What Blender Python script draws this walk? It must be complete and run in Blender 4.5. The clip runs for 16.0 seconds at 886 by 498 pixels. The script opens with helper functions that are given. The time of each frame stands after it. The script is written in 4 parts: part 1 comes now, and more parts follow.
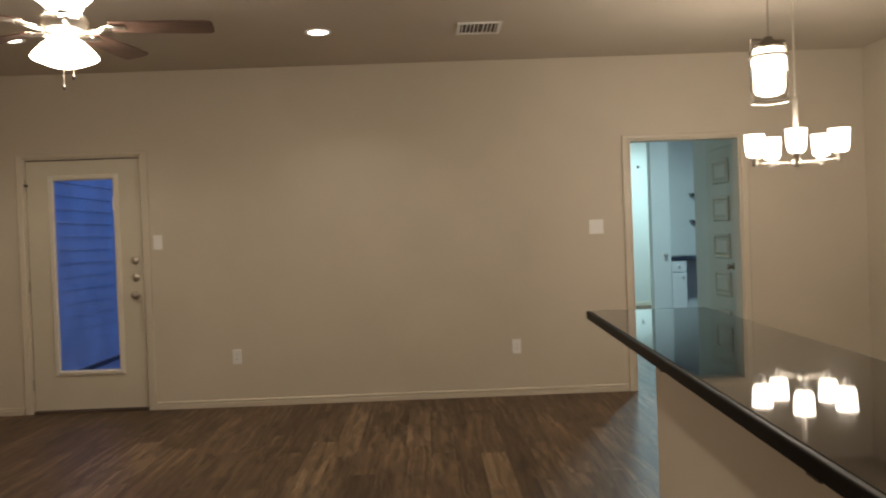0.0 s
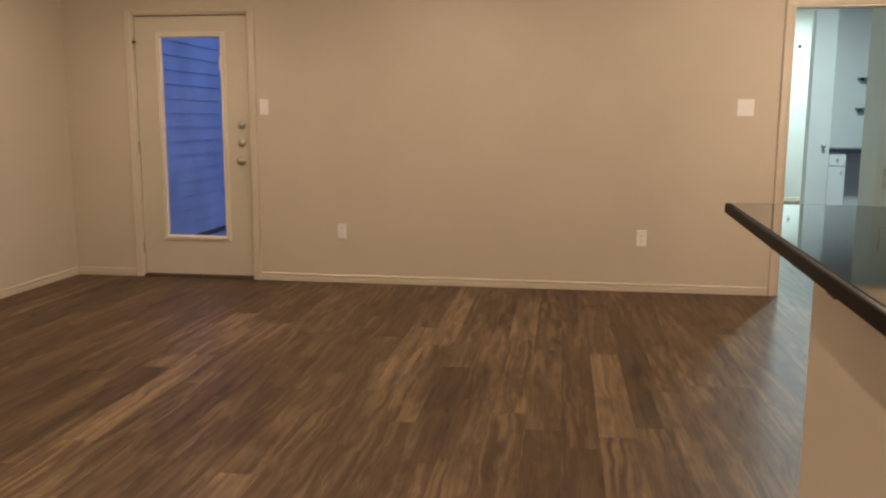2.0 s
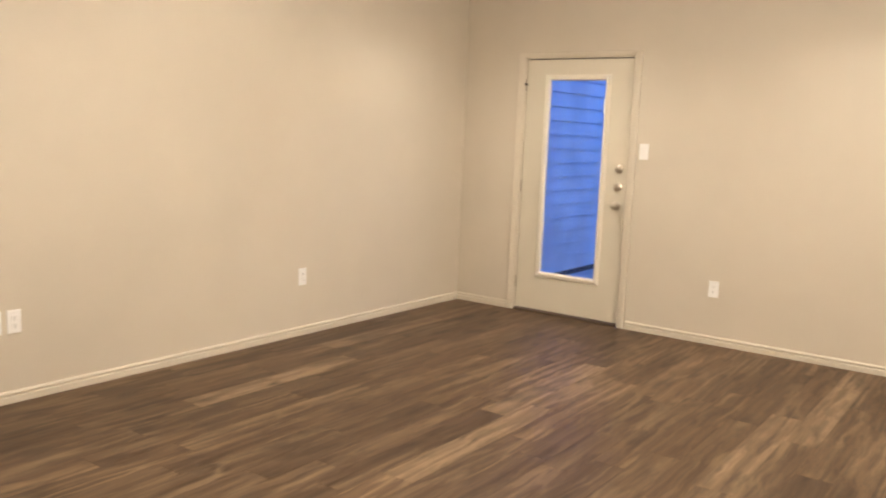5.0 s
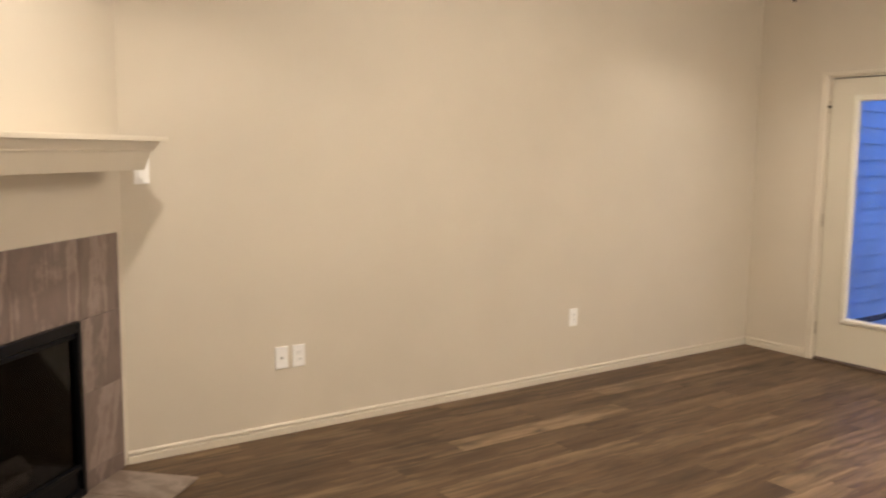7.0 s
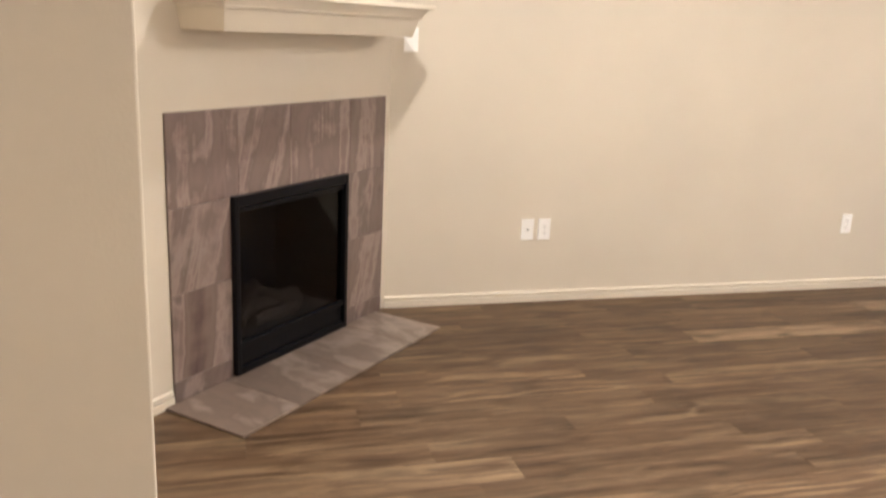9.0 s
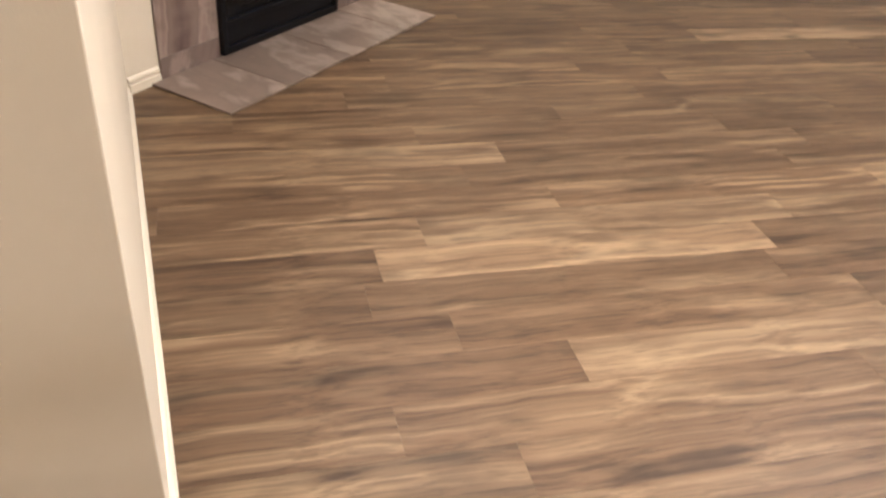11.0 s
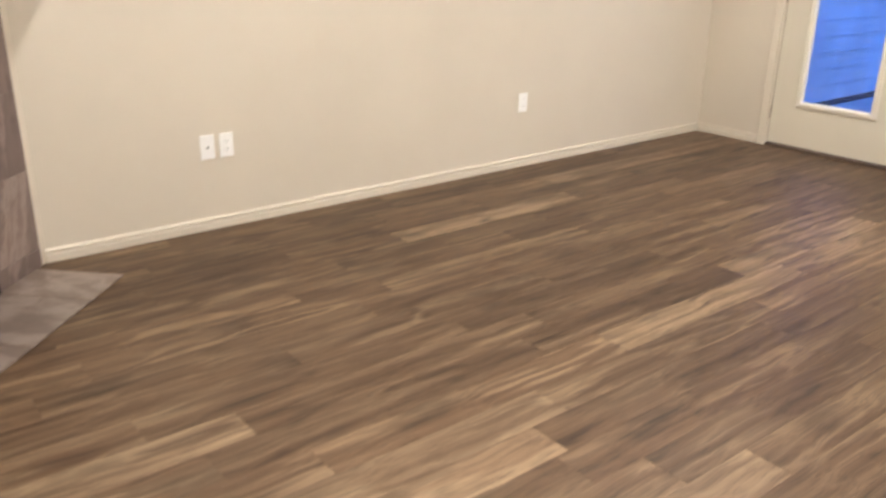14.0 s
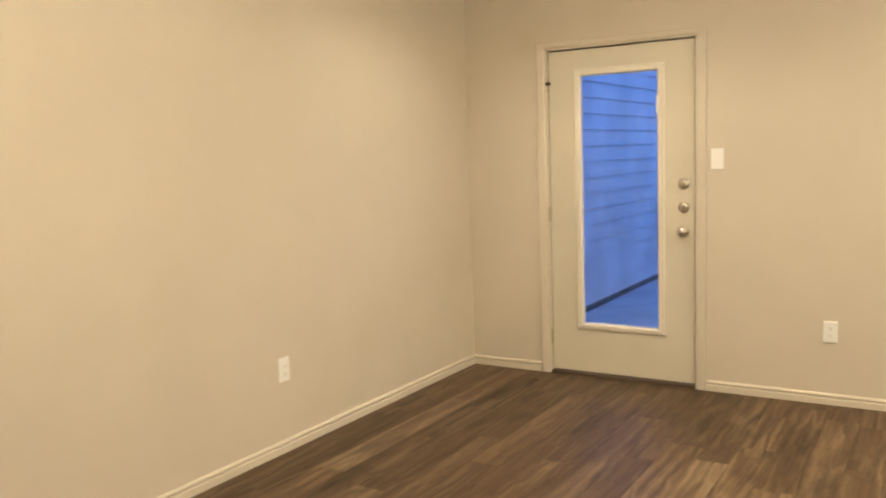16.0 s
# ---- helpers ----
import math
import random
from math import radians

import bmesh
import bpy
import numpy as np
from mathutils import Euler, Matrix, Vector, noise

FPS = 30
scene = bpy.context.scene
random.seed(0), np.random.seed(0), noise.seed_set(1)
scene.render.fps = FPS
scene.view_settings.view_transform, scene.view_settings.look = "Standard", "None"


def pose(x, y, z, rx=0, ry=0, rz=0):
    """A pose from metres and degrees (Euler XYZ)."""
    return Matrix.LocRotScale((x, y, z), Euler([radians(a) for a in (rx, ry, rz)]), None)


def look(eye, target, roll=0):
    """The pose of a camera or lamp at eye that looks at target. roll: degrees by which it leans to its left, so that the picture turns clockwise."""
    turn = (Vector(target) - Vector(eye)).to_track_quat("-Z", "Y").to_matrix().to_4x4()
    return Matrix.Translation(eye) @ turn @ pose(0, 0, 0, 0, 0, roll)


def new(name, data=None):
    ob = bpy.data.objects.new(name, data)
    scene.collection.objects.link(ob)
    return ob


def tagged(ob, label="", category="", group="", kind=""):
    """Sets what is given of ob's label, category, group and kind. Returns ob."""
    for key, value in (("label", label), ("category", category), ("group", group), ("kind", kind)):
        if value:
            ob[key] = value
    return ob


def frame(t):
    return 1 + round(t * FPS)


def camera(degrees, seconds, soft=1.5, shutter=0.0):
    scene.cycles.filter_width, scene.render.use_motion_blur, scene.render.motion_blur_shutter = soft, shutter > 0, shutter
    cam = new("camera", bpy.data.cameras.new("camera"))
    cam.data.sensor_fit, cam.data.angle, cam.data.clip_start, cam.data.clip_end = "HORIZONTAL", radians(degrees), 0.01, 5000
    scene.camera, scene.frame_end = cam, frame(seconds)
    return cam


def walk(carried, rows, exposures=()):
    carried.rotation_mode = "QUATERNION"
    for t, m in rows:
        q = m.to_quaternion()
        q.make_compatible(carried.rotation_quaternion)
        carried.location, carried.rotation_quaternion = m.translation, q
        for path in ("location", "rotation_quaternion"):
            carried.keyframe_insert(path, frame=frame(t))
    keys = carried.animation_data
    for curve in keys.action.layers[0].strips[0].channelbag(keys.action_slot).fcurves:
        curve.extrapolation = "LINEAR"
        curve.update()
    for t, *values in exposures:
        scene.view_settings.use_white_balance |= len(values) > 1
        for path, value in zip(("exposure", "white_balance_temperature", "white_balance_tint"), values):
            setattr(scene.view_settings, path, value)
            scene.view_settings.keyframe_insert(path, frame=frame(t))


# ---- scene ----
cam = camera(56.1, 16.0, soft=2.1, shutter=0.4)
PATH = [
    (0, (3.811, -6.763, 1.314), (3.847, -4.763, 1.285), -2.1),
    (0.5, (3.878, -6.605, 1.308), (3.812, -4.606, 1.286), -0.7),
    (1, (3.903, -6.504, 1.289), (3.747, -4.515, 1.147), 0.5),
    (1.5, (3.904, -6.364, 1.271), (3.642, -4.395, 1.043), 0.8),
    (2, (3.912, -6.227, 1.259), (3.633, -4.271, 0.952), 0.2),
    (2.5, (3.922, -6.187, 1.255), (3.609, -4.241, 0.915), 0.8),
    (3, (3.987, -6.098, 1.259), (3.387, -4.219, 0.930), 1.3),
    (3.5, (4.143, -5.999, 1.399), (3.317, -4.207, 1.071), 2.1),
    (6, (4.033, -5.811, 1.458), (2.665, -4.369, 1.242), 0.9),
    (6.5, (4.038, -5.715, 1.511), (2.528, -4.42, 1.3), 0.1),
    (7, (3.989, -5.698, 1.503), (2.358, -4.572, 1.268), 0.7),
    (7.5, (3.998, -5.657, 1.514), (2.247, -4.754, 1.222), 0.8),
    (8, (4.025, -5.678, 1.492), (2.179, -4.993, 1.188), 0.0),
    (8.5, (4.098, -5.668, 1.451), (2.216, -5.080, 1.129), 0.7),
    (9, (4.126, -5.614, 1.44), (2.266, -5.084, 0.932), 2.7),
    (9.5, (4.151, -5.608, 1.423), (2.344, -5.104, 0.73), 3.6),
    (10, (4.16, -5.59, 1.377), (2.42, -5.116, 0.512), 4.3),
    (10.2, (4.177, -5.578, 1.373), (2.464, -5.127, 0.444), 4.6),
    (12.3, (4.134, -5.497, 1.326), (2.735, -4.94, 0.01), 6.7),
    (12.5, (4.121, -5.496, 1.325), (2.694, -4.858, 0.077), 6.5),
    (13, (4.003, -5.513, 1.348), (2.512, -4.69, 0.3), 4.5),
    (13.5, (3.892, -5.537, 1.364), (2.394, -4.54, 0.492), 2.3),
    (14, (3.776, -5.509, 1.385), (2.312, -4.344, 0.679), 0.9),
    (14.5, (3.625, -5.382, 1.438), (2.221, -4.059, 0.912), 1.2),
    (15, (3.331, -5.219, 1.425), (1.985, -3.775, 1.106), 0.5),
    (15.5, (3.074, -5.073, 1.434), (1.858, -3.503, 1.197), -1.3),
    (16, (2.791, -4.86, 1.438), (1.744, -3.172, 1.21), -2.0),
]
EXPOSURES = [(0.0, -1.1, 6700, 10), (0.8, -1.13, 6600, 11), (1.5, -0.76, 7500, 20), (2.5, -0.5, 7600, 18), (3.1, -0.27, 7400, 14), (3.5, 0.25, 7000, 11), (5.9, 0.55, 6400, 10), (6.6, 0.22, 6500, 10),
             (7.5, 0.33, 6100, 10), (8.5, 0.39, 5900, 11), (9.0, 0.70, 5850, 11), (10.0, 0.78, 5850, 12), (12.5, 1.15, 5450, 12), (13.3, 1.12, 5300, 9), (14.0, 0.8, 5600, 8), (14.5, 0.72, 5700, 7), (15.0, 0.4, 6500, 6), (15.5, 0.41, 6600, 4), (16.0, 0.4, 7200, 4)]
walk(cam, [(t, look(eye, aim, roll)) for t, eye, aim, roll in PATH], EXPOSURES)
CAN_W, BOWL_E, SHADE_E, PEND_E = 14.0, 84.0, 22.0, 36.0

BULB_W = 12.0

# ---- world and exposure ----
w = bpy.data.worlds.new("dusk")
scene.world = w
w.use_nodes = True
w.node_tree.nodes["Background"].inputs[0].default_value = (0.095, 0.24, 0.83, 1)
w.node_tree.nodes["Background"].inputs[1].default_value = 2.0

H = 2.734         # ceiling height
HF = 3.1          # ceiling of the rooms past the passage
WARM = (1.0, 0.89, 0.75)
FILL_WARM = (1.0, 0.79, 0.57)
COOL = (0.55, 0.88, 1.0)


def spot_disc(name, x, y, z, watts, size, colour, spread=150):
    d = bpy.data.lights.new(name, "AREA")
    d.shape, d.size, d.energy, d.color, d.spread = "DISK", size, watts, colour, radians(spread)
    ob = new(name, d)
    ob.location = (x, y, z)
    return ob


# the last two, in the kitchen, are unseen fills added to brighten the entry wall
CANS_AND_FILLS = [(1.08, -1.15), (3.12, -1.09), (1.09, -4.72), (3.12, -4.72), (4.9, -7.4), (6.4, -7.4)]
for x, y in CANS_AND_FILLS:
    spot_disc("can_or_fill_light", x, y, H - 0.012, CAN_W * (0.72 if y > -2 else 0.85 if x < 2 else 1.15 if y > -6 else 1.6), 0.08, WARM if y > -6 else FILL_WARM, 84 if x > 3 and y < -2 and y > -6 else 128)
# cool lamp of the rooms past the passage
spot_disc("far_room_light", 7.16, 6.3, HF - 0.09, 170, 0.34, COOL, 170)
# unseen cool fill, added to brighten the vanity niche and stub wall
spot_disc("niche_fill_light", 6.85, 3.0, HF - 0.09, 150, 0.3, COOL, 170)

# ---- materials ----


def mat(name, base=(0.5, 0.5, 0.5), rough=0.5, metal=0.0):
    m = bpy.data.materials.new(name)
    m.use_nodes = True
    b = m.node_tree.nodes["Principled BSDF"]
    b.inputs["Base Color"].default_value = (*base, 1)
    b.inputs["Roughness"].default_value = rough
    b.inputs["Metallic"].default_value = metal
    return m, m.node_tree.nodes, m.node_tree.links, b


def node(ns, kind, **vals):
    n = ns.new(kind)
    for k, v in vals.items():
        n.inputs[k].default_value = v
    return n


def ramp(ns, stops, mode="LINEAR"):
    r = ns.new("ShaderNodeValToRGB")
    r.color_ramp.interpolation = mode
    el = r.color_ramp.elements
    while len(el) < len(stops):
        el.new(0.5)
    for e, (p, c) in zip(el, stops):
        e.position = p
        e.color = (*c, 1) if len(c) == 3 else c
    return r


def grey(v):
    return (v, v, v)


def painted(name, base, rough=0.6, bump=0.12, scale=220.0, var=0.022):
    """Rolled wall paint: faint blotches and an orange-peel relief."""
    m, ns, ls, b = mat(name, base, rough)
    tc = ns.new("ShaderNodeTexCoord")
    n1 = node(ns, "ShaderNodeTexNoise", Scale=1.7, Detail=4.0)
    ls.new(tc.outputs["Object"], n1.inputs["Vector"])
    lo = tuple(c * (1 - var) for c in base)
    hi = tuple(min(1, c * (1 + var)) for c in base)
    r = ramp(ns, [(0.35, lo), (0.65, hi)])
    ls.new(n1.outputs["Fac"], r.inputs["Fac"])
    ls.new(r.outputs["Color"], b.inputs["Base Color"])
    n2 = node(ns, "ShaderNodeTexNoise", Scale=scale, Detail=2.0)
    n3 = node(ns, "ShaderNodeTexNoise", Scale=scale * 0.16, Detail=3.0)
    ls.new(tc.outputs["Object"], n2.inputs["Vector"])
    ls.new(tc.outputs["Object"], n3.inputs["Vector"])
    ad = ns.new("ShaderNodeMath")
    ls.new(n2.outputs["Fac"], ad.inputs[0])
    ls.new(n3.outputs["Fac"], ad.inputs[1])
    bp = node(ns, "ShaderNodeBump", Strength=bump, Distance=0.002)
    ls.new(ad.outputs[0], bp.inputs["Height"])
    ls.new(bp.outputs["Normal"], b.inputs["Normal"])
    return m


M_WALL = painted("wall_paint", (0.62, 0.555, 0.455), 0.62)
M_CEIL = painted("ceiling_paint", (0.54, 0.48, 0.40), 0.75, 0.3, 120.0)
M_TRIM = painted("trim_paint", (0.645, 0.58, 0.475), 0.38, 0.03, 60.0, 0.03)
M_DOOR = painted("door_paint", (0.64, 0.585, 0.475), 0.4, 0.04, 60.0, 0.03)
M_LITE = painted("lite_frame_plastic", (0.76, 0.71, 0.61), 0.35, 0.0, 50.0, 0.02)
M_FARWALL = painted("far_wall_paint", (0.66, 0.66, 0.62), 0.6)
M_PANELDOOR = painted("panel_door_paint", (0.62, 0.60, 0.52), 0.42, 0.03, 60.0, 0.03)
M_PLATE = painted("plate_plastic", (0.90, 0.885, 0.86), 0.3, 0.0, 50.0, 0.015)
M_SLOT, *_ = mat("slot_black", (0.03, 0.03, 0.03), 0.5)


def metal(name, base, rough):
    m, ns, ls, b = mat(name, base, rough, 1.0)
    tc = ns.new("ShaderNodeTexCoord")
    n = node(ns, "ShaderNodeTexNoise", Scale=90.0, Detail=3.0)
    ls.new(tc.outputs["Object"], n.inputs["Vector"])
    mr = node(ns, "ShaderNodeMapRange")
    mr.inputs["To Min"].default_value, mr.inputs["To Max"].default_value = rough * 0.7, rough * 1.4
    ls.new(n.outputs["Fac"], mr.inputs["Value"])
    ls.new(mr.outputs["Result"], b.inputs["Roughness"])
    return m


M_NICKEL = metal("brushed_nickel", (0.60, 0.55, 0.48), 0.34)
# lighter copy of the nickel: glare on the chandelier is put into its colour
M_GLARE_NICKEL = metal("glare_nickel", (0.80, 0.75, 0.68), 0.48)
M_BRONZE = metal("hinge_metal", (0.42, 0.36, 0.29), 0.35)
M_DARKMETAL = metal("dark_bronze", (0.10, 0.08, 0.07), 0.35)


def glow(name, colour, strength):
    m, ns, ls, b = mat(name, (0.85, 0.83, 0.8), 0.3)
    b.inputs["Emission Color"].default_value = (*colour, 1)
    b.inputs["Emission Strength"].default_value = strength
    return m


M_BOWL = glow("lit_frosted_bowl", (1.0, 0.89, 0.755), BOWL_E)
M_SHADE = glow("lit_opal_shade", (1.0, 0.89, 0.755), SHADE_E)
M_PENDANT = glow("lit_pendant_core", (1.0, 0.85, 0.68), PEND_E)
M_CANLENS = glow("lit_can_lens", (1.0, 0.89, 0.755), 30)
M_COOLGLOW = glow("lit_cool_lens", (0.75, 0.95, 1.0), 14)

M_THINGLASS, ns, ls, b = mat("thin_lamp_glass", (1, 1, 1), 0.01)
b.inputs["Transmission Weight"].default_value = 1.0
b.inputs["IOR"].default_value = 1.03
M_GLASS, ns, ls, b = mat("clear_glass", (0.97, 0.99, 1.0), 0.02)
b.inputs["Transmission Weight"].default_value = 1.0
b.inputs["IOR"].default_value = 1.45


def plank_material(name, tones, streak, dark, patch):
    """Rustic printed vinyl plank: long streaks, pale sapwood bands, knots."""
    m, ns, ls, b = mat(name, tones[1], 0.36)
    tc = ns.new("ShaderNodeTexCoord")
    oi = ns.new("ShaderNodeObjectInfo")
    gi = ns.new("ShaderNodeNewGeometry")
    rnd = ns.new("ShaderNodeMath")
    ls.new(oi.outputs["Random"], rnd.inputs[0])
    ls.new(gi.outputs["Random Per Island"], rnd.inputs[1])
    off = ns.new("ShaderNodeCombineXYZ")
    sc = ns.new("ShaderNodeMath")
    sc.operation = "MULTIPLY"
    sc.inputs[1].default_value = 37.0
    ls.new(rnd.outputs[0], sc.inputs[0])
    for i in range(3):
        ls.new(sc.outputs[0], off.inputs[i])
    mp = ns.new("ShaderNodeMapping")
    ls.new(tc.outputs["Object"], mp.inputs["Vector"])
    ls.new(off.outputs[0], mp.inputs["Location"])
    mp.inputs["Scale"].default_value = (1.0, 0.058, 1.0)
    # slow wander of the grain lines
    wob = node(ns, "ShaderNodeTexNoise", Scale=2.2, Detail=2.0)
    ls.new(tc.outputs["Object"], wob.inputs["Vector"])
    wm = ns.new("ShaderNodeVectorMath")
    wm.operation = "SCALE"
    wm.inputs["Scale"].default_value = 0.07
    ls.new(wob.outputs["Color"], wm.inputs[0])
    wa = ns.new("ShaderNodeVectorMath")
    ls.new(mp.outputs[0], wa.inputs[0])
    ls.new(wm.outputs[0], wa.inputs[1])
    n1 = node(ns, "ShaderNodeTexNoise", Scale=26.0, Detail=4.0, Roughness=0.6)
    n2 = node(ns, "ShaderNodeTexNoise", Scale=120.0, Detail=4.0, Roughness=0.65)
    n3 = node(ns, "ShaderNodeTexNoise", Scale=9.0, Detail=3.0, Roughness=0.45)
    for n in (n1, n2, n3):
        ls.new(wa.outputs[0], n.inputs["Vector"])
    r1 = ramp(ns, [(0.30, tones[0]), (0.48, tones[1]), (0.70, tones[2])])
    ls.new(n1.outputs["Fac"], r1.inputs["Fac"])
    # pale bands
    fm = ns.new("ShaderNodeMath")
    fm.operation = "MULTIPLY"
    fm.inputs[1].default_value = 5.6
    ls.new(n3.outputs["Fac"], fm.inputs[0])
    pp = ns.new("ShaderNodeMath")
    pp.operation = "PINGPONG"
    pp.inputs[1].default_value = 0.5
    ls.new(fm.outputs[0], pp.inputs[0])
    r3 = ramp(ns, [(streak - 0.36, grey(0.0)), (streak - 0.01, grey(0.76))])
    ls.new(pp.outputs[0], r3.inputs["Fac"])
    # the pale bands gather in patches
    pm = ns.new("ShaderNodeMapping")
    pm.inputs["Scale"].default_value = (1.0, 0.22, 1.0)
    ls.new(tc.outputs["Object"], pm.inputs["Vector"])
    ls.new(off.outputs[0], pm.inputs["Location"])
    pn = node(ns, "ShaderNodeTexNoise", Scale=6.5, Detail=2.0)
    ls.new(pm.outputs[0], pn.inputs["Vector"])
    rp = ramp(ns, [(patch, grey(0.15)), (patch + 0.24, grey(1.0))])
    ls.new(pn.outputs["Fac"], rp.inputs["Fac"])
    pf2 = ns.new("ShaderNodeMath")
    pf2.operation = "MULTIPLY"
    ls.new(r3.outputs["Color"], pf2.inputs[0])
    ls.new(rp.outputs["Color"], pf2.inputs[1])
    mx = ns.new("ShaderNodeMix")
    mx.data_type = "RGBA"
    ls.new(pf2.outputs[0], mx.inputs["Factor"])
    ls.new(r1.outputs["Color"], mx.inputs["A"])
    mx.inputs["B"].default_value = (*tones[3], 1)
    # fine pores
    r2 = ramp(ns, [(0.32, grey(dark)), (0.56, grey(1.06))])
    ls.new(n2.outputs["Fac"], r2.inputs["Fac"])
    mu = ns.new("ShaderNodeMix")
    mu.data_type, mu.blend_type = "RGBA", "MULTIPLY"
    mu.inputs["Factor"].default_value = 0.85
    ls.new(mx.outputs["Result"], mu.inputs["A"])
    ls.new(r2.outputs["Color"], mu.inputs["B"])
    # knots and dark smudges
    kn = node(ns, "ShaderNodeTexNoise", Scale=5.0, Detail=3.0, Roughness=0.6)
    km = ns.new("ShaderNodeMapping")
    km.inputs["Scale"].default_value = (1.5, 0.45, 1.0)
    ls.new(tc.outputs["Object"], km.inputs["Vector"])
    ls.new(off.outputs[0], km.inputs["Location"])
    ls.new(km.outputs[0], kn.inputs["Vector"])
    rk = ramp(ns, [(0.30, grey(0.45)), (0.45, grey(1.0))])
    ls.new(kn.outputs["Fac"], rk.inputs["Fac"])
    mk = ns.new("ShaderNodeMix")
    mk.data_type, mk.blend_type = "RGBA", "MULTIPLY"
    mk.inputs["Factor"].default_value = 0.8
    ls.new(mu.outputs["Result"], mk.inputs["A"])
    ls.new(rk.outputs["Color"], mk.inputs["B"])
    # tone of each plank
    hv = ns.new("ShaderNodeHueSaturation")
    mr = node(ns, "ShaderNodeMapRange")
    mr.inputs["To Min"].default_value, mr.inputs["To Max"].default_value = 0.87, 1.13
    fr = ns.new("ShaderNodeMath")
    fr.operation = "FRACT"
    ls.new(sc.outputs[0], fr.inputs[0])
    ls.new(fr.outputs[0], mr.inputs["Value"])
    ls.new(mr.outputs["Result"], hv.inputs["Value"])
    ls.new(mk.outputs["Result"], hv.inputs["Color"])
    ls.new(hv.outputs["Color"], b.inputs["Base Color"])
    rr = node(ns, "ShaderNodeMapRange")
    rr.inputs["To Min"].default_value, rr.inputs["To Max"].default_value = 0.36, 0.56
    ls.new(n2.outputs["Fac"], rr.inputs["Value"])
    ls.new(rr.outputs["Result"], b.inputs["Roughness"])
    b.inputs["Specular IOR Level"].default_value = 0.25
    bp = node(ns, "ShaderNodeBump", Strength=0.25, Distance=0.0012)
    ls.new(n2.outputs["Fac"], bp.inputs["Height"])
    ls.new(bp.outputs["Normal"], b.inputs["Normal"])
    return m


M_PLANK = plank_material("plank_brown", [(0.051, 0.0281, 0.0150), (0.094, 0.0555, 0.0298), (0.136, 0.0842, 0.0468), (0.248, 0.168, 0.097)], 0.50, 0.57, 0.40)
M_PLANK_PALE = plank_material("plank_pale", [(0.074, 0.0442, 0.0248), (0.140, 0.0885, 0.0500), (0.188, 0.1232, 0.0712), (0.285, 0.199, 0.118)], 0.46, 0.62, 0.32)
M_PLANK_DARK = plank_material("plank_dark", [(0.040, 0.0222, 0.0118), (0.081, 0.0470, 0.0252), (0.115, 0.0702, 0.0390), (0.212, 0.142, 0.082)], 0.52, 0.57, 0.43)


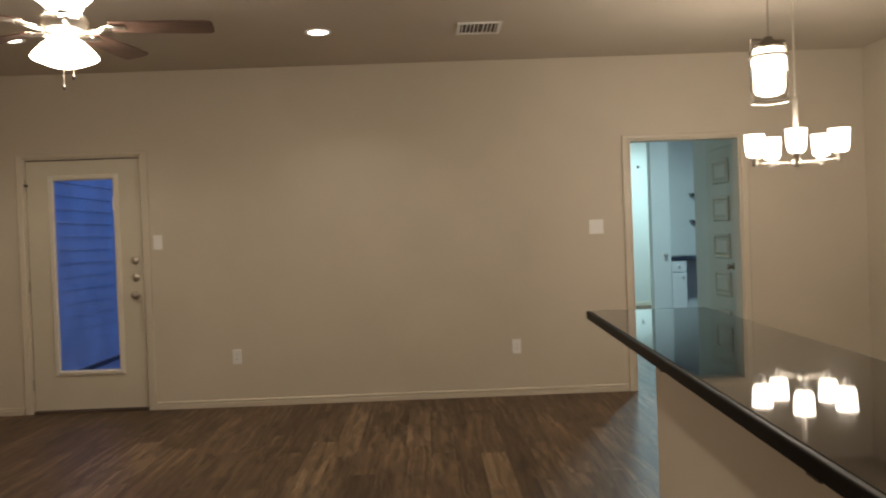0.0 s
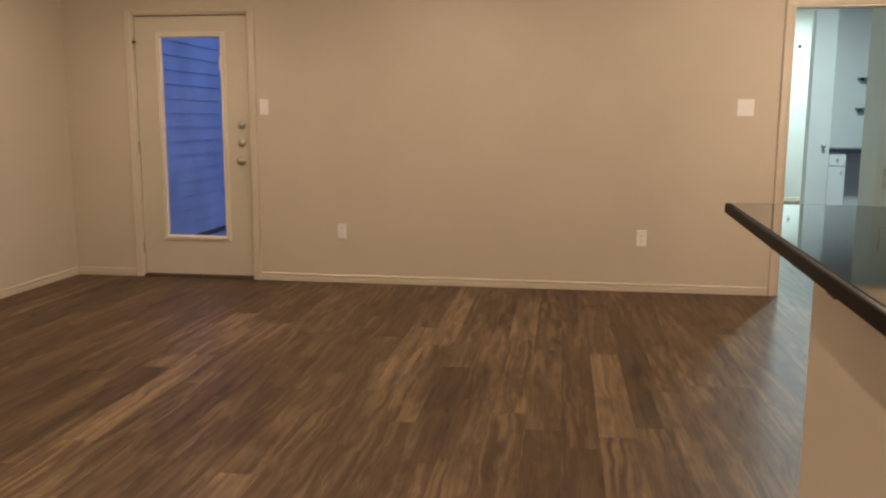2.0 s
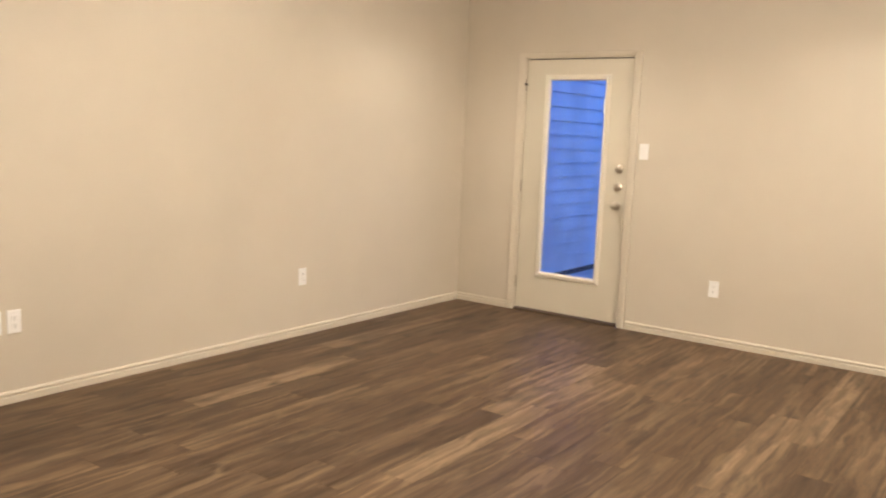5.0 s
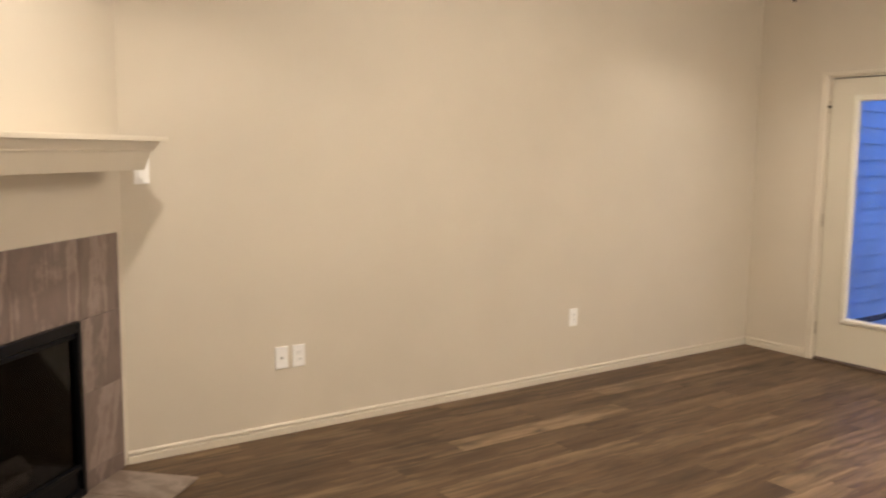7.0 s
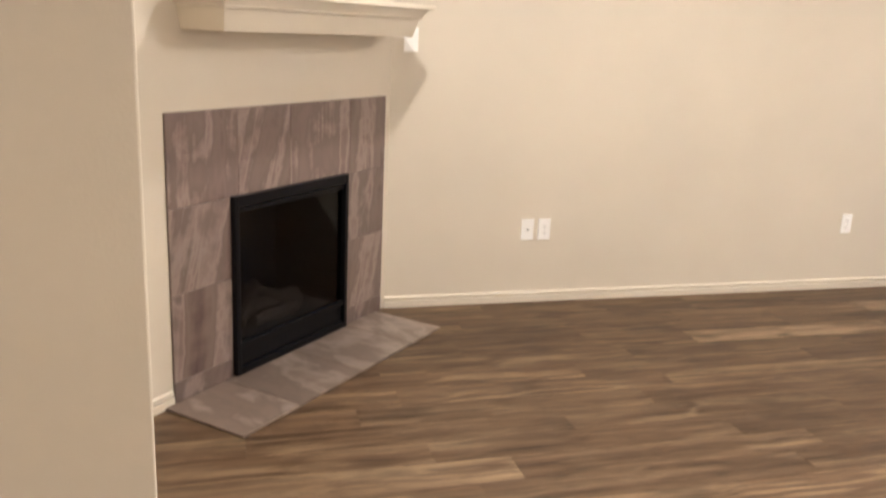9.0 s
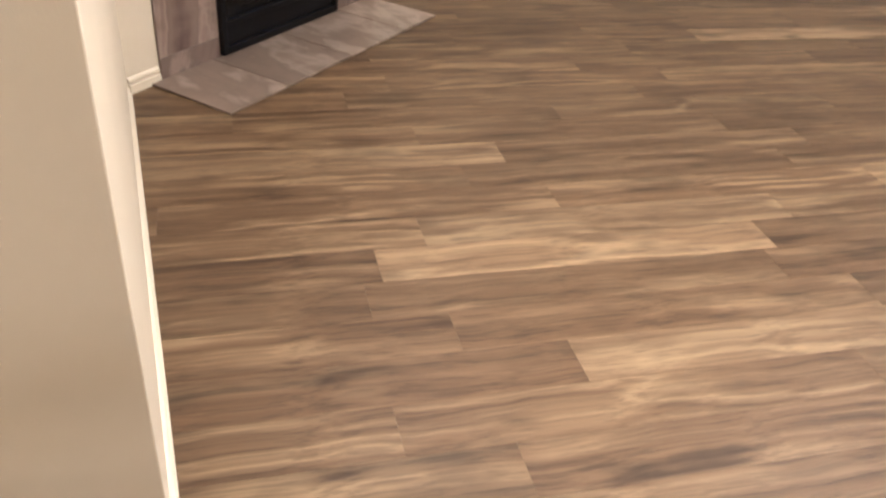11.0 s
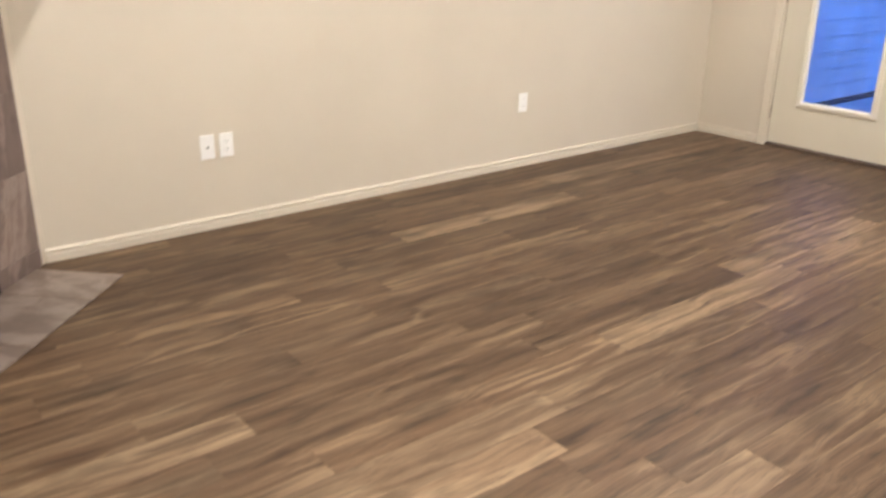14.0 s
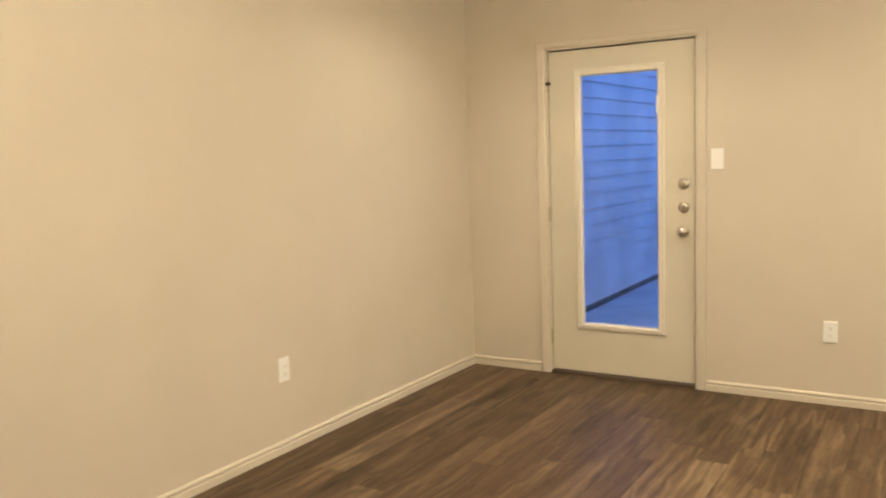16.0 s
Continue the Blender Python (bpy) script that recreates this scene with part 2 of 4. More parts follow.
def stone_tile(name, scale_xyz, axis, lo, mid, hi):
    """Travertine-look porcelain with sweeping veins."""
    m, ns, ls, b = mat(name, mid, 0.34)
    tc = ns.new("ShaderNodeTexCoord")
    oi = ns.new("ShaderNodeObjectInfo")
    sc = ns.new("ShaderNodeMath")
    sc.operation = "MULTIPLY"
    sc.inputs[1].default_value = 23.0
    ls.new(oi.outputs["Random"], sc.inputs[0])
    off = ns.new("ShaderNodeCombineXYZ")
    for i in range(3):
        ls.new(sc.outputs[0], off.inputs[i])
    mp = ns.new("ShaderNodeMapping")
    mp.inputs["Scale"].default_value = scale_xyz
    vr = ns.new("ShaderNodeVectorRotate")
    vr.rotation_type = axis
    am = ns.new("ShaderNodeMapRange")
    am.inputs["To Min"].default_value, am.inputs["To Max"].default_value = -0.10, 0.34
    fr = ns.new("ShaderNodeMath")
    fr.operation = "FRACT"
    ls.new(sc.outputs[0], fr.inputs[0])
    ls.new(fr.outputs[0], am.inputs["Value"])
    ls.new(am.outputs["Result"], vr.inputs["Angle"])
    ls.new(tc.outputs["Object"], vr.inputs["Vector"])
    ls.new(vr.outputs[0], mp.inputs["Vector"])
    ls.new(off.outputs[0], mp.inputs["Location"])
    wv = node(ns, "ShaderNodeTexNoise", Scale=2.6, Detail=3.0, Distortion=0.25)
    n1 = node(ns, "ShaderNodeTexNoise", Scale=8.0, Detail=7.0, Roughness=0.6, Distortion=0.4)
    ls.new(mp.outputs[0], wv.inputs["Vector"])
    sh = ns.new("ShaderNodeVectorMath")
    ls.new(vr.outputs[0], sh.inputs[0])
    ls.new(off.outputs[0], sh.inputs[1])
    ls.new(sh.outputs[0], n1.inputs["Vector"])
    ad = ns.new("ShaderNodeMath")
    ad.operation = "MULTIPLY_ADD"
    ad.inputs[1].default_value = 0.68
    ls.new(wv.outputs["Fac"], ad.inputs[0])
    ml = ns.new("ShaderNodeMath")
    ml.operation = "MULTIPLY"
    ml.inputs[1].default_value = 0.32
    ls.new(n1.outputs["Fac"], ml.inputs[0])
    ls.new(ml.outputs[0], ad.inputs[2])
    r = ramp(ns, [(0.27, lo), (0.43, mid), (0.50, tuple(c * 0.84 for c in mid)), (0.565, hi), (0.63, mid), (0.72, tuple(c * 0.78 for c in mid))])
    ls.new(ad.outputs[0], r.inputs["Fac"])
    hv = ns.new("ShaderNodeHueSaturation")
    mr = node(ns, "ShaderNodeMapRange")
    mr.inputs["To Min"].default_value, mr.inputs["To Max"].default_value = 0.88, 1.12
    ls.new(oi.outputs["Random"], mr.inputs["Value"])
    ls.new(mr.outputs["Result"], hv.inputs["Value"])
    ls.new(r.outputs["Color"], hv.inputs["Color"])
    ls.new(hv.outputs["Color"], b.inputs["Base Color"])
    bp = node(ns, "ShaderNodeBump", Strength=0.08, Distance=0.002)
    ls.new(n1.outputs["Fac"], bp.inputs["Height"])
    ls.new(bp.outputs["Normal"], b.inputs["Normal"])
    return m


M_STONE = stone_tile("surround_tile_stone", (3.6, 1.0, 0.30), "Y_AXIS", (0.074, 0.046, 0.039), (0.180, 0.130, 0.111), (0.275, 0.213, 0.183))
M_HEARTH = stone_tile("hearth_tile_stone", (2.3, 0.7, 1.0), "Z_AXIS", (0.085, 0.056, 0.043), (0.176, 0.131, 0.105), (0.265, 0.209, 0.174))
M_GROUT = painted("grout", (0.20, 0.165, 0.145), 0.85, 0.2, 300.0)

M_GRANITE, ns, ls, b = mat("polished_granite", (0.05, 0.042, 0.036), 0.05)
tc = ns.new("ShaderNodeTexCoord")
v1 = node(ns, "ShaderNodeTexVoronoi", Scale=170.0)
n1 = node(ns, "ShaderNodeTexNoise", Scale=22.0, Detail=5.0, Roughness=0.65)
ls.new(tc.outputs["Object"], v1.inputs["Vector"])
ls.new(tc.outputs["Object"], n1.inputs["Vector"])
r1 = ramp(ns, [(0.0, (0.006, 0.005, 0.0045)), (0.6, (0.018, 0.0135, 0.011)), (0.95, (0.042, 0.032, 0.026))])
ls.new(v1.outputs["Color"], r1.inputs["Fac"])
r2 = ramp(ns, [(0.38, (0.45, 0.42, 0.4)), (0.66, (1.25, 1.12, 1.0))])
ls.new(n1.outputs["Fac"], r2.inputs["Fac"])
mu = ns.new("ShaderNodeMix")
mu.data_type, mu.blend_type = "RGBA", "MULTIPLY"
mu.inputs["Factor"].default_value = 1.0
ls.new(r1.outputs["Color"], mu.inputs["A"])
ls.new(r2.outputs["Color"], mu.inputs["B"])
ls.new(mu.outputs["Result"], b.inputs["Base Color"])
n4 = node(ns, "ShaderNodeTexNoise", Scale=6.0, Detail=3.0)
ls.new(tc.outputs["Object"], n4.inputs["Vector"])
mr = node(ns, "ShaderNodeMapRange")
mr.inputs["To Min"].default_value, mr.inputs["To Max"].default_value = 0.015, 0.05
ls.new(n4.outputs["Fac"], mr.inputs["Value"])
ls.new(mr.outputs["Result"], b.inputs["Roughness"])

M_EDGE = painted("honed_granite_edge", (0.010, 0.008, 0.007), 0.5, 0.05, 90.0, 0.4)
M_EDGE.node_tree.nodes["Principled BSDF"].inputs["Specular IOR Level"].default_value = 0.10

M_BLACK, ns, ls, b = mat("firebox_black_steel", (0.004, 0.004, 0.005), 0.38)
tc = ns.new("ShaderNodeTexCoord")
n1 = node(ns, "ShaderNodeTexNoise", Scale=60.0, Detail=3.0)
ls.new(tc.outputs["Object"], n1.inputs["Vector"])
mr = node(ns, "ShaderNodeMapRange")
mr.inputs["To Min"].default_value, mr.inputs["To Max"].default_value = 0.28, 0.42
ls.new(n1.outputs["Fac"], mr.inputs["Value"])
ls.new(mr.outputs["Result"], b.inputs["Roughness"])
b.inputs["Specular IOR Level"].default_value = 0.16
M_SOOT = painted("firebox_liner", (0.016, 0.015, 0.014), 0.8, 0.4, 60.0, 0.3)
M_LOG = painted("ceramic_log", (0.13, 0.10, 0.075), 0.9, 0.8, 40.0, 0.5)
M_FIREGLASS, ns, ls, b = mat("smoked_glass", (0.10, 0.10, 0.105), 0.04)
b.inputs["Transmission Weight"].default_value = 1.0
b.inputs["IOR"].default_value = 1.3

M_BLADE, ns, ls, b = mat("fan_blade_wood", (0.09, 0.05, 0.035), 0.38)
tc = ns.new("ShaderNodeTexCoord")
mp = ns.new("ShaderNodeMapping")
mp.inputs["Scale"].default_value = (1.0, 14.0, 14.0)
n1 = node(ns, "ShaderNodeTexNoise", Scale=6.0, Detail=5.0)
ls.new(tc.outputs["Object"], mp.inputs["Vector"])
ls.new(mp.outputs[0], n1.inputs["Vector"])
r1 = ramp(ns, [(0.3, (0.055, 0.03, 0.022)), (0.7, (0.15, 0.09, 0.065))])
ls.new(n1.outputs["Fac"], r1.inputs["Fac"])
ls.new(r1.outputs["Color"], b.inputs["Base Color"])

M_SIDING = painted("lap_siding_paint", (0.53, 0.54, 0.55), 0.45, 0.35, 40.0, 0.12)
M_CONCRETE = painted("patio_concrete", (0.42, 0.41, 0.40), 0.8, 0.4, 50.0, 0.15)
M_LAWN = painted("dusk_lawn", (0.06, 0.09, 0.035), 0.95, 0.8, 20.0, 0.3)
M_DARKTOP = painted("dark_worktop", (0.03, 0.032, 0.035), 0.25, 0.02, 60.0, 0.2)
M_CABINET = painted("white_cabinet_paint", (0.72, 0.71, 0.67), 0.4, 0.03, 60.0, 0.03)
M_THRESH = painted("threshold_wood", (0.09, 0.06, 0.045), 0.5, 0.1, 90.0, 0.2)

# ---- mesh helpers ----


def finish(name, bm, material, smooth=False):
    me = bpy.data.meshes.new(name)
    bmesh.ops.recalc_face_normals(bm, faces=bm.faces)
    bm.to_mesh(me)
    bm.free()
    if material:
        me.materials.append(material)
    if smooth:
        for p in me.polygons:
            p.use_smooth = True
    return me


def part(name, bm, material, parent, label="", smooth=False):
    ob = new(name, finish(name, bm, material, smooth))
    ob.parent = parent
    if label:
        tagged(ob, label)
    return ob


def thing(name, label, category, m=None, group="", kind=""):
    ob = new(name)
    ob.empty_display_size = 0.1
    if m is not None:
        ob.matrix_basis = m
    return tagged(ob, label, category, group, kind)


def setting(name, bm, material, label="", category="", m=None):
    ob = new(name, finish(name, bm, material))
    if m is not None:
        ob.matrix_basis = m
    return tagged(ob, label, category, "", "structure")


def cuboid(a, b, bevel=0.0, bm=None, seg=2):
    own = bm is None
    t = bmesh.new()
    bmesh.ops.create_cube(t, size=1)
    for v in t.verts:
        v.co = Vector([(a[i] if v.co[i] < 0 else b[i]) for i in range(3)])
    if bevel:
        bmesh.ops.bevel(t, geom=t.edges[:], offset=bevel, segments=seg, affect="EDGES", profile=0.6)
    if own:
        return t
    join(bm, t)
    return bm


def join(bm, other, m=None):
    if m is not None:
        bmesh.ops.transform(other, matrix=m, verts=other.verts)
    me = bpy.data.meshes.new("tmp")
    other.to_mesh(me)
    other.free()
    bm.from_mesh(me)
    bpy.data.meshes.remove(me)


def prism(outline, z0, z1, bevel=0.0, seg=3):
    """An upright prism over a plan outline."""
    bm = bmesh.new()
    lo = [bm.verts.new((x, y, z0)) for x, y in outline]
    hi = [bm.verts.new((x, y, z1)) for x, y in outline]
    n = len(outline)
    bm.faces.new(lo[::-1])
    bm.faces.new(hi)
    for i in range(n):
        bm.faces.new((lo[i], lo[(i + 1) % n], hi[(i + 1) % n], hi[i]))
    if bevel:
        bmesh.ops.bevel(bm, geom=bm.edges[:], offset=bevel, segments=seg, affect="EDGES", profile=0.5)
    return bm


def lathe(profile, seg=32, axis="Z"):
    """A turned body from (radius, height) pairs."""
    bm = bmesh.new()
    rings = []
    for r, z in profile:
        if r < 1e-5:
            rings.append([bm.verts.new((0, 0, z))])
        else:
            rings.append([bm.verts.new((r * math.cos(2 * math.pi * i / seg), r * math.sin(2 * math.pi * i / seg), z)) for i in range(seg)])
    for a, c in zip(rings, rings[1:]):
        for i in range(seg):
            j = (i + 1) % seg
            q = [a[i % len(a)], a[j % len(a)], c[j % len(c)], c[i % len(c)]]
            q = list(dict.fromkeys(q))
            if len(q) > 2:
                bm.faces.new(q)
    if axis == "Y":
        bmesh.ops.rotate(bm, verts=bm.verts, matrix=Matrix.Rotation(radians(90), 3, "X"))
    return bm


def sweep(profile, a, b, up=Vector((0, 0, 1))):
    """A moulding: (out, up) profile carried from a to b; out is to the right of the way walked."""
    a, b = Vector(a), Vector(b)
    way = (b - a).normalized()
    out = way.cross(up)
    bm = bmesh.new()
    ends = [[bm.verts.new(p + out * o + up * h) for o, h in profile] for p in (a, b)]
    n = len(profile)
    for i in range(n):
        j = (i + 1) % n
        bm.faces.new((ends[0][i], ends[0][j], ends[1][j], ends[1][i]))
    bm.faces.new(ends[0][::-1])
    bm.faces.new(ends[1])
    return bm


def tube(points, r, seg=10):
    bm = bmesh.new()
    rings = []
    pts = [Vector(p) for p in points]
    for i, p in enumerate(pts):
        d = (pts[min(i + 1, len(pts) - 1)] - pts[max(i - 1, 0)]).normalized()
        q = d.to_track_quat("Z", "Y").to_matrix()
        rings.append([bm.verts.new(p + q @ Vector((r * math.cos(2 * math.pi * k / seg), r * math.sin(2 * math.pi * k / seg), 0))) for k in range(seg)])
    for a, c in zip(rings, rings[1:]):
        for k in range(seg):
            bm.faces.new((a[k], a[(k + 1) % seg], c[(k + 1) % seg], c[k]))
    bm.faces.new(rings[0][::-1])
    bm.faces.new(rings[-1])
    return bm


# ---- the shell ----
T = 0.14
SX, SY = 3.207, -5.6855            # outer corner of the south wall and the entry wall
DX, DY = 1.19, -5.887             # where the chimney wall meets the south wall
KY, EX = -8.6, 7.42              # kitchen back wall, east wall
DOOR_X0, DOOR_X1, DOOR_H = 0.577, 1.513, 2.06
PASS_X0, PASS_X1, PASS_H = 5.474, 6.39, 2.055

setting("floor", cuboid((-0.2, KY - 0.2, -0.12), (EX + 0.2, 0.0, -0.012)), M_GROUT, "subfloor below brown wood-look planks", "floor")
setting("floor", cuboid((5.0, 0.0, -0.12), (9.6, 8.0, -0.012)), M_GROUT, "subfloor past the passage", "floor")
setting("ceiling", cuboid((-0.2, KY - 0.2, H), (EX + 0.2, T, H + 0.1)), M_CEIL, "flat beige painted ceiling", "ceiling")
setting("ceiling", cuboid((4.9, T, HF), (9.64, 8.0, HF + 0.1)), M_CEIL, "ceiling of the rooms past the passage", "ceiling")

wn = cuboid((-T, 0, 0), (DOOR_X0, T, H))
cuboid((DOOR_X0, 0, DOOR_H), (DOOR_X1, T, H), bm=wn)
cuboid((DOOR_X1, 0, 0), (PASS_X0, T, H), bm=wn)
cuboid((PASS_X0, 0, PASS_H), (PASS_X1, T, H), bm=wn)
cuboid((PASS_X1, 0, 0), (EX + T, T, H), bm=wn)
cuboid((4.9, 0.02, H + 0.1005), (9.64, T, HF + 0.1), bm=wn)
bmesh.ops.remove_doubles(wn, verts=wn.verts, dist=1e-5)
setting("wall_north", wn, M_WALL, "long beige painted wall with patio door and passage", "wall")
setting("wall_west", cuboid((-T, -4.86, 0), (0, 0, H)), M_WALL, "beige painted wall beside the fireplace", "wall")
setting("wall_east", cuboid((EX, KY, 0), (EX + T, 0, H)), M_WALL, "beige painted dining wall", "wall")
setting("wall_kitchen", cuboid((SX - T, KY - T, 0), (EX + T, KY, H)), M_WALL, "plain beige back wall", "wall")

# south wall with its outer corner, and the entry wall behind it
sw = prism([(DX - 0.15, DY - 0.011), (SX, SY), (SX, KY), (SX - T, KY), (SX - T, SY - T), (DX - 0.15, DY - T)], 0, H)
corner = [e for e in sw.edges if abs(e.verts[0].co.x - SX) < 1e-4 and abs(e.verts[1].co.x - SX) < 1e-4 and abs(e.verts[0].co.y - SY) < 1e-4 and abs(e.verts[1].co.y - SY) < 1e-4]
bmesh.ops.bevel(sw, geom=corner, offset=0.003, segments=2, affect="EDGES", profile=0.5)
setting("wall_south", sw, M_WALL, "beige painted wall with a square outer corner", "wall")

# the chimney wall stands across the corner; u runs along it from the west wall, v out of it
CH = Matrix.Translation((0, -4.75, 0)) @ Matrix.Rotation(radians(-45), 4, "Z")
FB0, FB1, FBZ = 0.392, 1.128, 0.757
cw = bmesh.new()
cuboid((-0.12, -T, 0), (FB0, 0, H), bm=cw)
cuboid((FB1, -T, 0), (1.66, 0, H), bm=cw)
cuboid((FB0, -T, FBZ), (FB1, 0, H), bm=cw)
bmesh.ops.remove_doubles(cw, verts=cw.verts, dist=1e-5)
setting("wall_chimney", cw, M_WALL, "beige painted chimney wall set across the corner", "wall", CH)

# mouldings
BASE = [(0, 0), (0.016, 0), (0.016, 0.033), (0.013, 0.036), (0.003, 0.037), (0.003, 0.0415), (0.011, 0.043), (0.012, 0.050), (0.009, 0.056), (0.004, 0.060), (0, 0.061)]


def baseboard(a, b):
    setting("baseboard", sweep(BASE, (*a, 0), (*b, 0)), M_TRIM, "cream painted baseboard with a beaded top", "baseboard")


baseboard((0.0, -4.755), (0.0, -0.015))
baseboard((0.0, 0.0), (0.514, 0.0))
baseboard((1.576, 0.0), (5.413, 0.0))
baseboard((6.452, 0.0), (EX, 0.0))
baseboard((SX, KY), (SX, SY - 0.002))
baseboard((SX + 0.003, SY), (DX + 0.02, DY + 0.002))
baseboard((EX, -0.015), (EX, KY))
bb = sweep(BASE, (1.61, 0, 0), (1.462, 0, 0))
setting("baseboard", bb, M_TRIM, "short cream baseboard beside the hearth", "baseboard", CH)

def casing(name, x0, x1, top, w=0.056, wh=0.032, y=0.0):
    """Door casing on the room side of the north wall round an opening."""
    root = thing(name, "cream painted door casing", "door trim", kind="structure")
    for sx, xa in ((-1, x0), (1, x1)):
        bm = bmesh.new()
        prof = [(0, 0), (0, -0.011), (0.008, -0.015), (0.045, -0.019), (w - 0.006, -0.019), (w, -0.013), (w, 0)]
        vs = [[bm.verts.new((xa + sx * o, y + d, z)) for o, d in prof] for z in (0, top + 0.0)]
        for k, (o, d) in enumerate(prof):
            vs[1][k].co.z = top + o * wh / w
        n = len(prof)
        for i in range(n):
            j = (i + 1) % n
            bm.faces.new((vs[0][i], vs[0][j], vs[1][j], vs[1][i]))
        bm.faces.new(vs[0])
        bm.faces.new(vs[1])
        part("side_casing", bm, M_TRIM, root)
    bm = bmesh.new()
    prof = [(0, 0), (0, -0.011), (0.008, -0.015), (0.045, -0.019), (w - 0.006, -0.019), (w, -0.013), (w, 0)]
    vs = [[bm.verts.new((xx + s * o, y + d, top + o * wh / w)) for o, d in prof] for s, xx in ((-1, x0), (1, x1))]
    n = len(prof)
    for i in range(n):
        j = (i + 1) % n
        bm.faces.new((vs[0][i], vs[0][j], vs[1][j], vs[1][i]))
    part("head_casing", bm, M_TRIM, root)
    return root


c = casing("trim", DOOR_X0 - 0.002, DOOR_X1 + 0.002, DOOR_H + 0.003)
c = casing("trim", PASS_X0, PASS_X1, PASS_H)
jb = thing("trim", "cream painted jamb lining of the passage", "door trim", kind="structure")
part("jamb", cuboid((PASS_X0, 0.0, 0), (PASS_X0 + 0.016, T, PASS_H)), M_TRIM, jb)
part("jamb", cuboid((PASS_X1 - 0.016, 0.0, 0), (PASS_X1, T, PASS_H)), M_TRIM, jb)
part("jamb", cuboid((PASS_X0 + 0.016, 0.0, PASS_H - 0.016), (PASS_X1 - 0.016, T, PASS_H)), M_TRIM, jb)
part("jamb_stop", cuboid((PASS_X0 + 0.016, 0.06, 0), (PASS_X0 + 0.026, 0.095, PASS_H - 0.016)), M_TRIM, jb)

# ---- patio door ----
door = thing("door_1", "closed cream patio door with a full-length glass lite", "door", kind="structure")
LX0, LX1, LZ0, LZ1 = 0.590, 1.497, 0.024, 2.040
GX0, GX1, GZ0, GZ1 = 0.803, 1.281, 0.34, 1.878
leaf = bmesh.new()
ya, yb = 0.018, 0.062
cuboid((LX0, ya, LZ0), (GX0 - 0.01, yb, LZ1), bm=leaf)
cuboid((GX1 + 0.01, ya, LZ0), (LX1, yb, LZ1), bm=leaf)
cuboid((GX0 - 0.01, ya, LZ0), (GX1 + 0.01, yb, GZ0 - 0.01), bm=leaf)
cuboid((GX0 - 0.01, ya, GZ1 + 0.01), (GX1 + 0.01, yb, LZ1), bm=leaf)
bmesh.ops.remove_doubles(leaf, verts=leaf.verts, dist=1e-5)
dl = part("leaf", leaf, M_DOOR, door)


def lite_frame():
    """Raised plastic frame round the glass, mitred, with a stepped face."""
    bm = bmesh.new()
    prof = [(-0.045, 0.0), (-0.045, -0.004), (-0.038, -0.009), (-0.034, -0.009), (-0.030, -0.004), (-0.026, -0.016), (-0.010, -0.016), (0.0, -0.004), (0.0, 0.02)]
    cs = [(GX0, GZ0, 1, 1), (GX1, GZ0, -1, 1), (GX1, GZ1, -1, -1), (GX0, GZ1, 1, -1)]
    rings = [[bm.verts.new((x + sx * o, ya + d, z + sz * o)) for o, d in prof] for x, z, sx, sz in cs]
    for i in range(4):
        a, c2 = rings[i], rings[(i + 1) % 4]
        for k in range(len(prof) - 1):
            bm.faces.new((a[k], a[k + 1], c2[k + 1], c2[k]))
    return bm


part("lite_frame", lite_frame(), M_LITE, dl, "raised cream frame round the glass")
pane = part("pane", cuboid((GX0 - 0.006, 0.036, GZ0 - 0.006), (GX1 + 0.006, 0.042, GZ1 + 0.006)), M_GLASS, dl, "clear glass pane")
pane.visible_shadow = False
part("blind_slider", cuboid((GX1 - 0.004, 0.004, 1.63), (GX1 + 0.014, 0.02, 1.735), 0.003), M_PLATE, dl, "white plastic blind slider")
for z in (1.215, 1.077):
    db = part("deadbolt", lathe([(0, 0.014), (0.026, 0.014), (0.031, 0.009), (0.033, 0.0), (0.0, 0.0)], 28, "Y"), M_NICKEL, dl, "brushed nickel deadbolt rose", True)
    db.location = (1.434, ya, z)
    tb = part("thumb_turn", cuboid((-0.006, -0.032, -0.017), (0.006, -0.012, 0.017), 0.003), M_NICKEL, db)
kb = part("door_knob", lathe([(0, 0.062), (0.018, 0.060), (0.027, 0.050), (0.029, 0.042), (0.024, 0.031), (0.012, 0.024), (0.011, 0.012), (0.030, 0.008), (0.033, 0.0), (0, 0)], 28, "Y"), M_NICKEL, dl, "brushed nickel round knob", True)
kb.location = (1.434, ya, 0.936)
for z in (1.842, 1.03, 0.235):
    hg = part("hinge", lathe([(0, 0.0), (0.0065, 0.0), (0.0065, 0.09), (0.004, 0.094), (0, 0.094)], 12), M_BRONZE, door)
    hg.location = (0.583, 0.008, z - 0.045)
st = part("door_stop", tube([(0.588, 0.005, 1.845), (0.593, -0.02, 1.847), (0.618, -0.03, 1.845)], 0.009), M_DARKMETAL, door, "bronze hinge door stop")
fr = bmesh.new()
cuboid((DOOR_X0 - 0.002, 0.002, 0), (0.586, T, DOOR_H), bm=fr)
cuboid((1.505, 0.002, 0), (DOOR_X1 + 0.002, T, DOOR_H), bm=fr)
cuboid((0.586, 0.002, 2.05), (1.505, T, DOOR_H + 0.002), bm=fr)
cuboid((0.586, 0.064, 0.02), (0.600, 0.1, 2.05), bm=fr)
cuboid((1.491, 0.064, 0.02), (1.505, 0.1, 2.05), bm=fr)
part("door_frame", fr, M_TRIM, door)
# black strip along the top and right gaps stands in for their shade
ws = cuboid((1.4975, 0.050, 0.022), (1.5048, 0.0635, 2.049))
